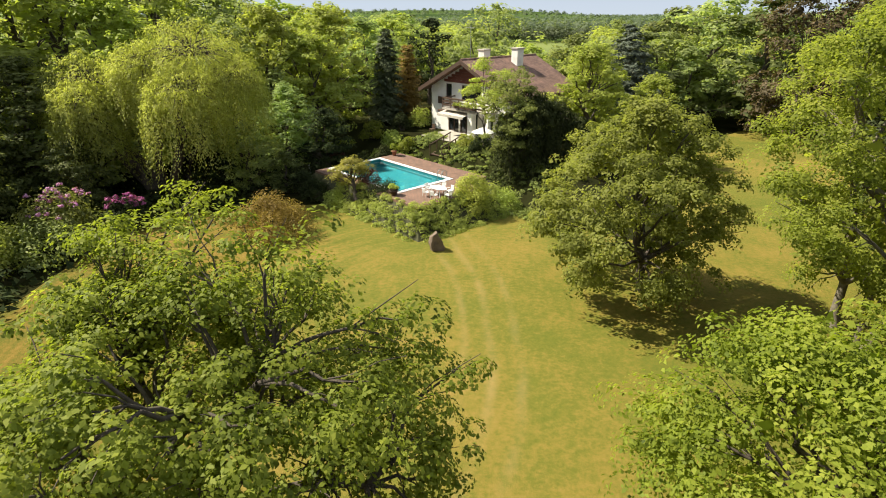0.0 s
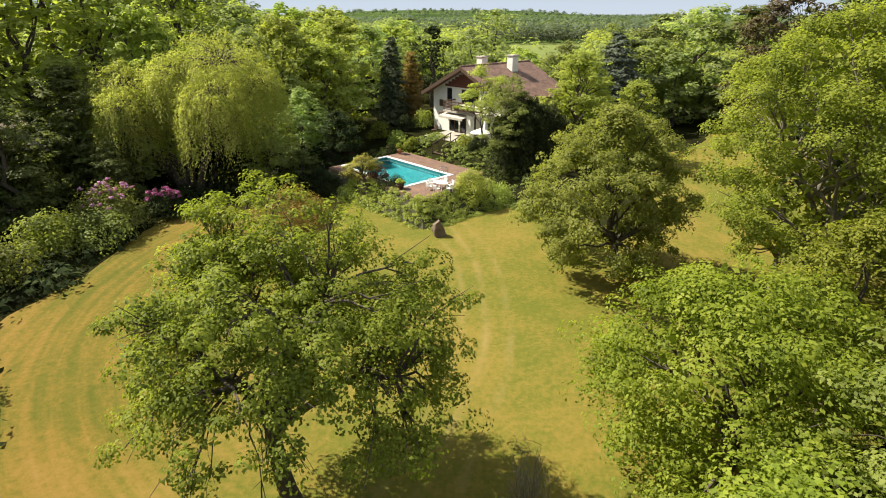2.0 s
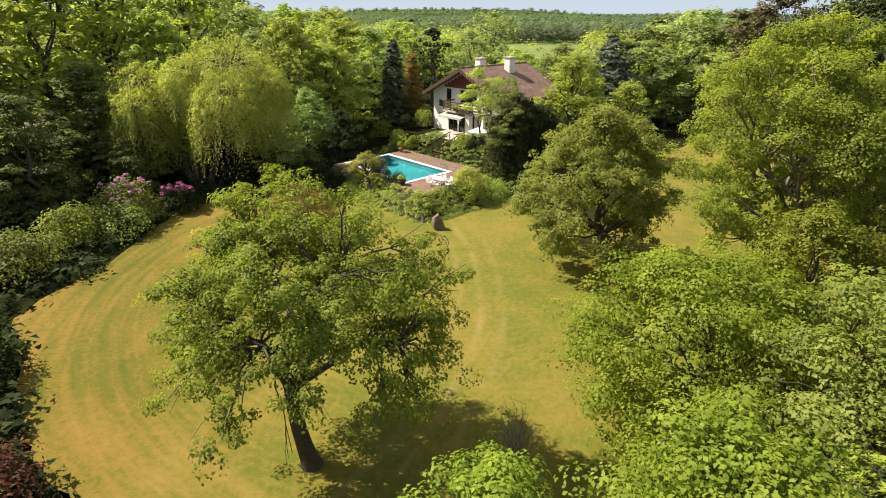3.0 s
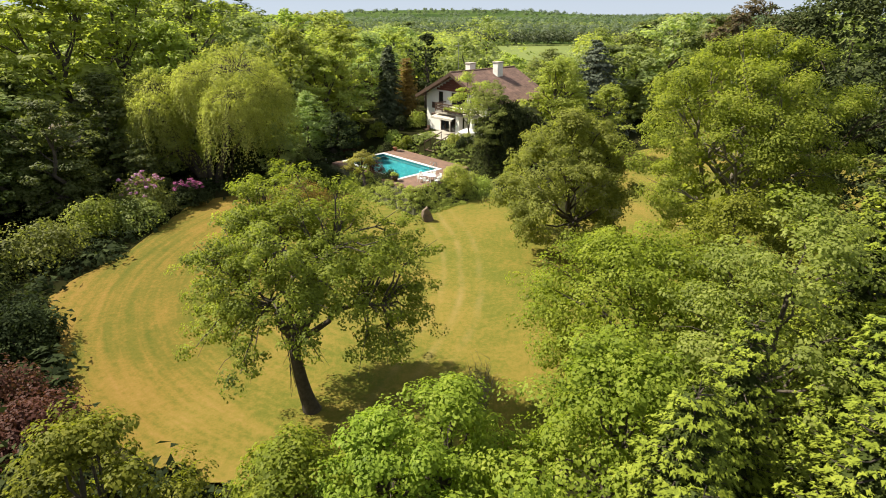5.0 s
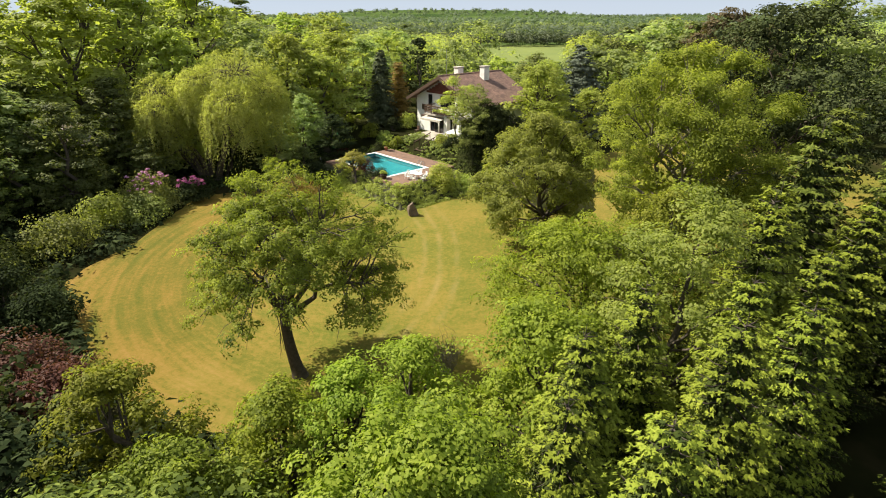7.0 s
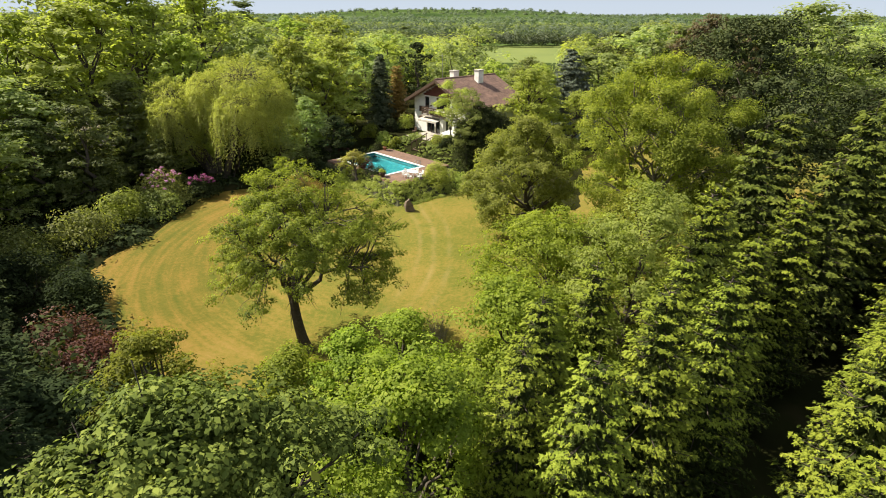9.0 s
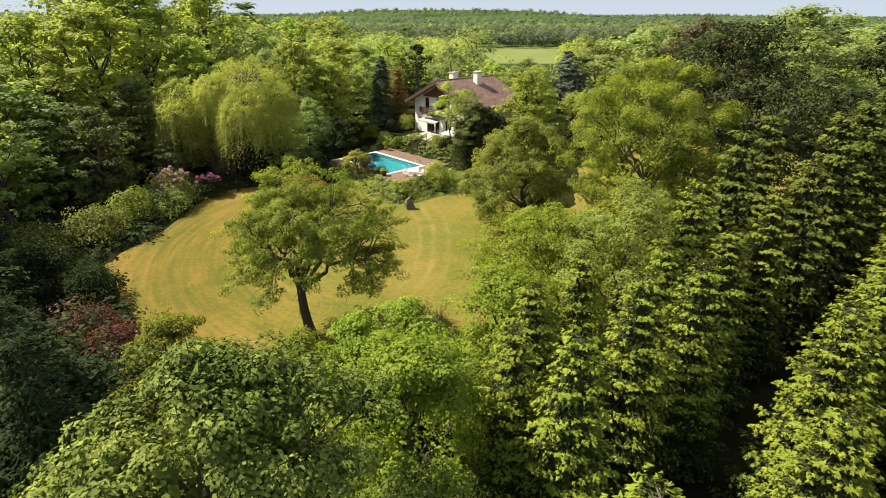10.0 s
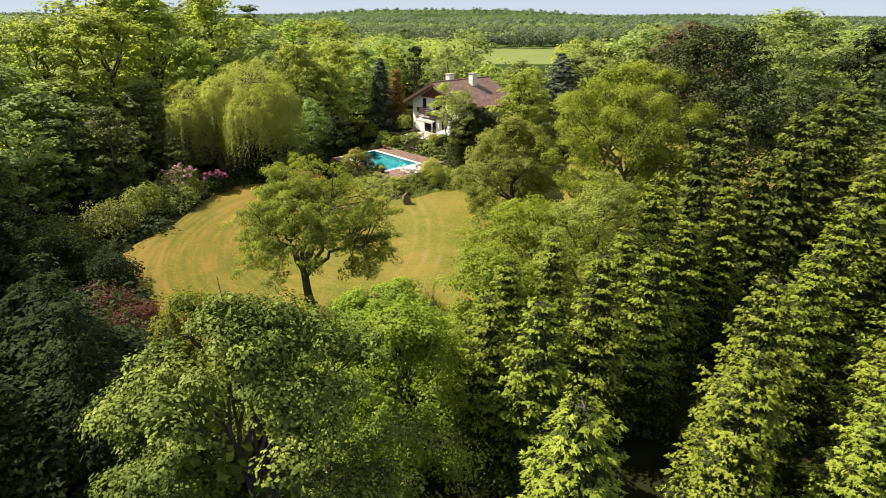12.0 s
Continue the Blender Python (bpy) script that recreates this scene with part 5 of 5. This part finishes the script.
for k in range(46):
    an, rr = rg.uniform(0, 6.28), rg.uniform(.2, 1.1)
    mid = w.bent((.15 * math.cos(an), .15 * math.sin(an), -.1), (rr * math.cos(an), rr * math.sin(an), rg.uniform(1.2, 2.6)), .022, .006, rg, .05, 5, 4)
    for g in range(4):
        w.bent(mid[2 + g % 3], mid[2 + g % 3] + rg.normal(0, .3, 3) + np.array([0, 0, .3]), .008, .004, rg, .02, 3, 3)
tagged(link_mesh("bare_shrub", w.mesh("bare_shrub"), M_MAT), "leafless grey twiggy shrub at the lawn's edge", "shrub").matrix_basis = at(2.9, 8.3, 0, 0, .95)
shrub("hawthorn_bush", at(-33.6, 38.6), M_SYC, "tall dark hawthorn with cream blossom", r=2.6, h=9.5, seed=68, clumps=60, per=90, size=.2, flower=M_CREAM, flowers=120, clump=.34)
# around the house
conifer("spruce_tree", at(-6.2, 65.5, 2.5), M_SPRUCE, "dark slim spruce beside the house", h=10.3, r=2.6, tiers=26, branches=10, seed=80, size=.4, droop=.4, twigs=7, blades=3)
conifer("cypress_tree", at(-3.9, 67.5, 2.5), M_GOLD, "golden-brown conifer beside the house", h=8.6, r=2.0, tiers=20, branches=9, seed=81, size=.34, droop=.1, power=.6, twigs=7, blades=3)
conifer("blue_spruce", at(23.6, 73.0, 0), M_BLUE, "broad blue-grey spruce behind the lawn", h=13.1, r=6.6, tiers=26, branches=14, seed=82, size=.42, droop=.3, power=.72, twigs=11, blades=4)
broadleaf("pine_tree", at(29, 28), M_PINE, "tall dark tree with a heavy rounded crown", h=19.0, r=7.4, bare=.06, boughs=110, sub=7, per=40, size=.26, seed=83, clump=.105, belly=.5, shape=.8, fill=8)
broadleaf("copper_beech", at(42, 66), M_COPPER, "large brownish copper beech", h=18.4, r=7.5, bare=.04, boughs=75, sub=6, per=26, size=.36, seed=84, clump=.11, fill=8)
willow("weeping_willow", at(-23.6, 45.5), M_WILLOW, "large yellow-green weeping willow", [(3.9, .5, 13.9, 4.3, 5.6), (-3.9, -.6, 11.4, 3.3, 5.0), (7.0, .4, 11.2, 2.4, 5.0), (.5, -1.0, 12.2, 2.5, 4.8),
        (-6.2, 0, 9.8, 2.2, 4.6), (4.4, -3.2, 10.8, 2.8, 4.8), (-3.4, -3, 9.6, 2.2, 4.2)], 400, 85, .175)


# woods: a few trees grown once and then repeated, each turned and scaled; plainer ones for the far rows
KINDS = []
for far in (0, 1):
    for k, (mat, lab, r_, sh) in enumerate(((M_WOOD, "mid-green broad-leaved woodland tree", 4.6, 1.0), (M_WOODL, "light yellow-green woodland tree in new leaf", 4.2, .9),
                                            (M_WOOD, "full-crowned green woodland tree", 5.4, .8), (M_WOODD, "woodland tree with shade put into its leaf colour", 4.4, 1.1),
                                            (M_DARK, "woodland tree with shade put into its dark green leaves", 4.6, 1.0))):
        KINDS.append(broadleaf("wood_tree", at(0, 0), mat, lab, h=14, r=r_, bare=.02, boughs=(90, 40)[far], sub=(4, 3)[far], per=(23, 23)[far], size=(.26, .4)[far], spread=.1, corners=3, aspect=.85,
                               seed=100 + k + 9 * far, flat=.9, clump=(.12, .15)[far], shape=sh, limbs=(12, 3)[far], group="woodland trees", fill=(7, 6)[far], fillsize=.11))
used = set()


def wood(kind, x, y, h, s=None):
    if y > 76 or x < -52 or y < -13:
        kind += 5
    t = KINDS[kind]
    m = at(x, y, float(gz(x, y)) - .1, rng.uniform(0, 360), s or h / 14 * rng.uniform(1.08, 1.36), h / 14)
    if kind not in used:
        used.add(kind)
        t.matrix_basis = m
    else:
        copy_thing(t, m)


rng = np.random.default_rng(77)
SET = [(-32, 34, 10.4, 3), (-33.5, 40, 11.2, 3), (-32.5, 44, 15.5, 3), (-28.4, 50.5, 16.5, 1), (-38, 47, 17, 1), (-36, 55, 19, 1), (-29, 57, 16.5, 3), (-21, 58, 14, 0), (-17.8, 60, 13.2, 1),
       (-14.5, 52.5, 8.5, 0), (-13.6, 60, 11, 1), (-12.5, 66, 11.5, 1), (-18, 77, 13, 1), (-10, 75, 11.5, 0), (-25, 66, 17, 2), (-33, 68, 19.5, 1), (-43, 60, 20.5, 2), (-1.5, 80, 11.5, 4),
       (4.5, 86, 11, 0), (20, 81, 9.2, 1), (14.5, 87, 9, 0), (25.5, 86, 9, 1), (21, 56, 7.5, 1), (10.5, 108, 14.6, 2), (16.5, 60.5, 7.6, 1), (14.5, 55.5, 8.2, 1), (17.6, 66, 8.0, 1), (17, 74, 9.5, 0), (12, 83, 9.5, 1), (33, 82, 15.5, 0), (40, 84, 17.0, 2),
       (48, 80, 16.5, 0), (36.5, 92, 16, 4), (34, 77.5, 13.5, 0), (43, 77, 15, 4), (30, 81, 12.5, 2), (48.5, 72, 15, 0), (27.5, 78, 11, 4), (52, 70, 17, 4), (58, 62, 16, 0), (61, 50, 16, 4), (56, 38, 15, 4), (51, 29, 15, 4), (44, 27, 15.5, 0), (62, 76, 17, 2),
       (-38, 28, 11, 0), (-37, 20, 9, 0), (-44, 36, 14.5, 0), (-33, 13, 7, 4), (-29, 6, 7, 4), (-24, 1, 6.5, 4), (-40, 10, 9, 4), (-19, -4, 7, 4), (-14, -8, 7.4, 4), (-27, -7, 8, 4),
       (-16.6, 46.8, 6.0, 0), (-13.4, 46.2, 5, 3), (-10.6, 50.4, 5.6, 4), (-27.5, 40.5, 8, 3), (-30, 45, 9.5, 0),
       (-46, 18, 13, 4), (-50, 28, 14, 1), (-52, 40, 16, 2), (-55, 50, 17, 0), (-45, 46, 16, 1), (-49, 8, 17, 4), (-41, 2, 15, 4), (-34, -3, 14, 0), (-33, 4, 12, 4), (-38, -12, 15, 4),
       (-30, -14, 13, 4), (-22, -14, 10, 4), (-48, -4, 17, 0), (-24, -22, 11, 4), (-14, -17, 9, 4), (-57, 16, 14, 2), (-60, 34, 15, 0), (-36.5, 33, 12.5, 3), (-40, 41, 16, 3), (-42, 24, 13, 1),
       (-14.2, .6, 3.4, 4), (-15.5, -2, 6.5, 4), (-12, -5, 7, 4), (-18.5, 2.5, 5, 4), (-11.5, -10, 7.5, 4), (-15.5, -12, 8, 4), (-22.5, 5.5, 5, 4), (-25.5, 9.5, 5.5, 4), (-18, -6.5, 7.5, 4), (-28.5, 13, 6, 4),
       # tall trees out of view, added to throw shade on the left corner
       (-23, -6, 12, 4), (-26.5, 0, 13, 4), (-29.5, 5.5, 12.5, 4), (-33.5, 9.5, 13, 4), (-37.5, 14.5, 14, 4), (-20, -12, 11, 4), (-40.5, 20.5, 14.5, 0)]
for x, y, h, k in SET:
    # some right-hand trees take the leaf copy with shade in its colour
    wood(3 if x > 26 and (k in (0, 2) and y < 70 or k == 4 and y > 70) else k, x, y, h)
n_t = 0
for i in range(2600):
    y = rng.uniform(60, 235)
    x = rng.uniform(-.95, .95) * (y + 25)
    v = (x - POOL[0]) * PV[0] + (y - POOL[1]) * PV[1]
    near_house = abs(x - 8) < 17 and y < 84
    lawn_r = 22 < x < 58 and y < 80
    field = y > 205 and x > -35
    if near_house or lawn_r or field or (x > -30 and y < 72):
        continue
    if any((x - a_) ** 2 + (y - b_) ** 2 < (5.2 + y * .012) ** 2 for a_, b_, *_ in SET):
        continue
    if y > 92 and .05 < (x - 3.8) / (y + 24) < .19:      # low growth where one looks out over the meadow
        if rng.uniform() < .4 or y > 135:
            continue
        SET.append((x, y, 5, 0))
        wood(int(rng.choice([0, 1, 2])), x, y, rng.uniform(3.5, 5.2))
        continue
    h = rng.uniform(9.5, 14) + (6.5 if x < -30 else 4.0 if x > 45 else 0) - (2.5 if -5 < x < 40 and y > 90 else 0)
    SET.append((x, y, h, 0))
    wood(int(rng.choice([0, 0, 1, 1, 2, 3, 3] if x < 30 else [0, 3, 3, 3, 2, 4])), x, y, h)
    n_t += 1
    if n_t >= 120:
        break


# far woods, one sheet of crowns
def far_wood(name, mat, count, y0, y1, label, size, crown, quads, skip=None, seed=3, wide=.98, rise=6.0):
    rg = np.random.default_rng(seed)
    y = y0 + (y1 - y0) * rg.uniform(0, 1, count) ** .8
    x = rg.uniform(-wide, wide, count) * (y + 40)
    if skip is not None:
        keep = ~skip(x, y)
        x, y = x[keep], y[keep]
    z = gz(x, y) + rise * rg.uniform(.55, 1.1, len(x))
    sc = rg.uniform(.75, 1.3, len(x))
    P, N = clump_leaves(np.stack((x, y, z), axis=1), crown * sc, quads, rg, .95, -.5, .7)
    return tagged(link_mesh(name, leaves(name, P, N, size * rg.uniform(.7, 1.3, len(P)), rg, .9, None, 3), mat), label, "trees", kind="stuff")


def mid_skip(x, y):
    lane = (y > 88) & ((x - 3.8) / (y + 24) > .04) & ((x - 3.8) / (y + 24) < .2)
    return lane | ((np.abs(x - 8) < 19) & (y < 86)) | ((x > 20) & (x < 60) & (y < 84)) | ((x > -26) & (y < 74)) | ((y > 205) & (x > -35))


far_wood("wood_canopy", M_WOOD, 1700, 62, 240, "dense canopy of the wood behind the garden", .7, 3.3, 110, mid_skip, 8, rise=7.0)
far_wood("pale_canopy", M_WOODL, 800, 66, 240, "paler crowns in the wood behind the garden", .7, 3.1, 110, mid_skip, 9, rise=8.0)
fskip = lambda x, y: ((x > -45) & (x < 200) & (y < 352)) | ((y < 230) & (np.abs(x) < .95 * (y + 25)))
far_wood("distant_woods", M_FAR, 1900, 190, 620, "distant broad-leaved woods beyond the meadow", 1.7, 4.6, 52, fskip, 3, rise=6.5)
far_wood("far_plantation", M_WOOD, 2000, 360, 900, "light green tree plantation in the distance", 1.25, 4.2, 70, None, 4, rise=3.0)
far_wood("field_hedge", M_SPRUCE, 1500, 322, 352, "dark row of trees at the far side of the meadow", 1.0, 3.2, 70, lambda x, y: (x < -40) | (x > 150), 14, rise=4.5)
far_wood("far_forest", M_FAR, 2200, 850, 2500, "far forest up to the low hills", 4.2, 8.0, 36, None, 5, rise=1.5)
far_wood("hill_forest", M_FAR, 1800, 2200, 4300, "wooded low hills on the horizon", 5.5, 9.0, 34, None, 6, rise=1.5)

# undergrowth over the woodland floor, its dark leaves standing in for shade
rg = np.random.default_rng(12)
ux, uy = rg.uniform(-60, 46, 5200), rg.uniform(-26, 74, 5200)
edge_np = np.array(rounded(LAWN_EDGE, 1))


def inside(x, y, poly):
    r_ = np.zeros(len(x), bool)
    for (x0, y0), (x1, y1) in zip(poly, np.roll(poly, -1, axis=0)):
        c_ = ((y0 > y) != (y1 > y)) & (x < (x1 - x0) * (y - y0) / (y1 - y0 + 1e-12) + x0)
        r_ ^= c_
    return r_


keep = ~inside(ux, uy, edge_np) & ~((np.abs(ux - 3) < 17) & (uy > 34)) & ~((ux > 20) & (uy > 12) & (uy < 75)) & ~((ux > 3) & (uy < 12))
ux, uy = ux[keep], uy[keep]
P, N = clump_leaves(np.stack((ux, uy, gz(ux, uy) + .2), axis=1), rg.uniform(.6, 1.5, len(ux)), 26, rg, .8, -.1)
tagged(link_mesh("undergrowth", leaves("undergrowth", P, N, .4 * rg.uniform(.6, 1.3, len(P)), rg, .8, None, 3), M_DARK), "leafy undergrowth darkened for the shade on the woodland floor", "undergrowth", kind="stuff")

# dense thicket added beyond the purple bushes; its near-black leaves stand for shade
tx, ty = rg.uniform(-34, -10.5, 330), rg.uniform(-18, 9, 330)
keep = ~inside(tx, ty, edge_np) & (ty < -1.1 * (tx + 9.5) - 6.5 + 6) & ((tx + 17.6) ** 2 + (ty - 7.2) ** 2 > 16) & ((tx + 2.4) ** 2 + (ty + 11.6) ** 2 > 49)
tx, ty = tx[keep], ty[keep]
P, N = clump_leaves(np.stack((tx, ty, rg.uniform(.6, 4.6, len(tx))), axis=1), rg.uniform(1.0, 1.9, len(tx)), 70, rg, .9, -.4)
tagged(link_mesh("thicket", leaves("thicket", P, N, .36 * rg.uniform(.6, 1.3, len(P)), rg, .5), M_YEW), "dense added thicket, its near-black leaves standing for shade", "shrubs", kind="stuff")
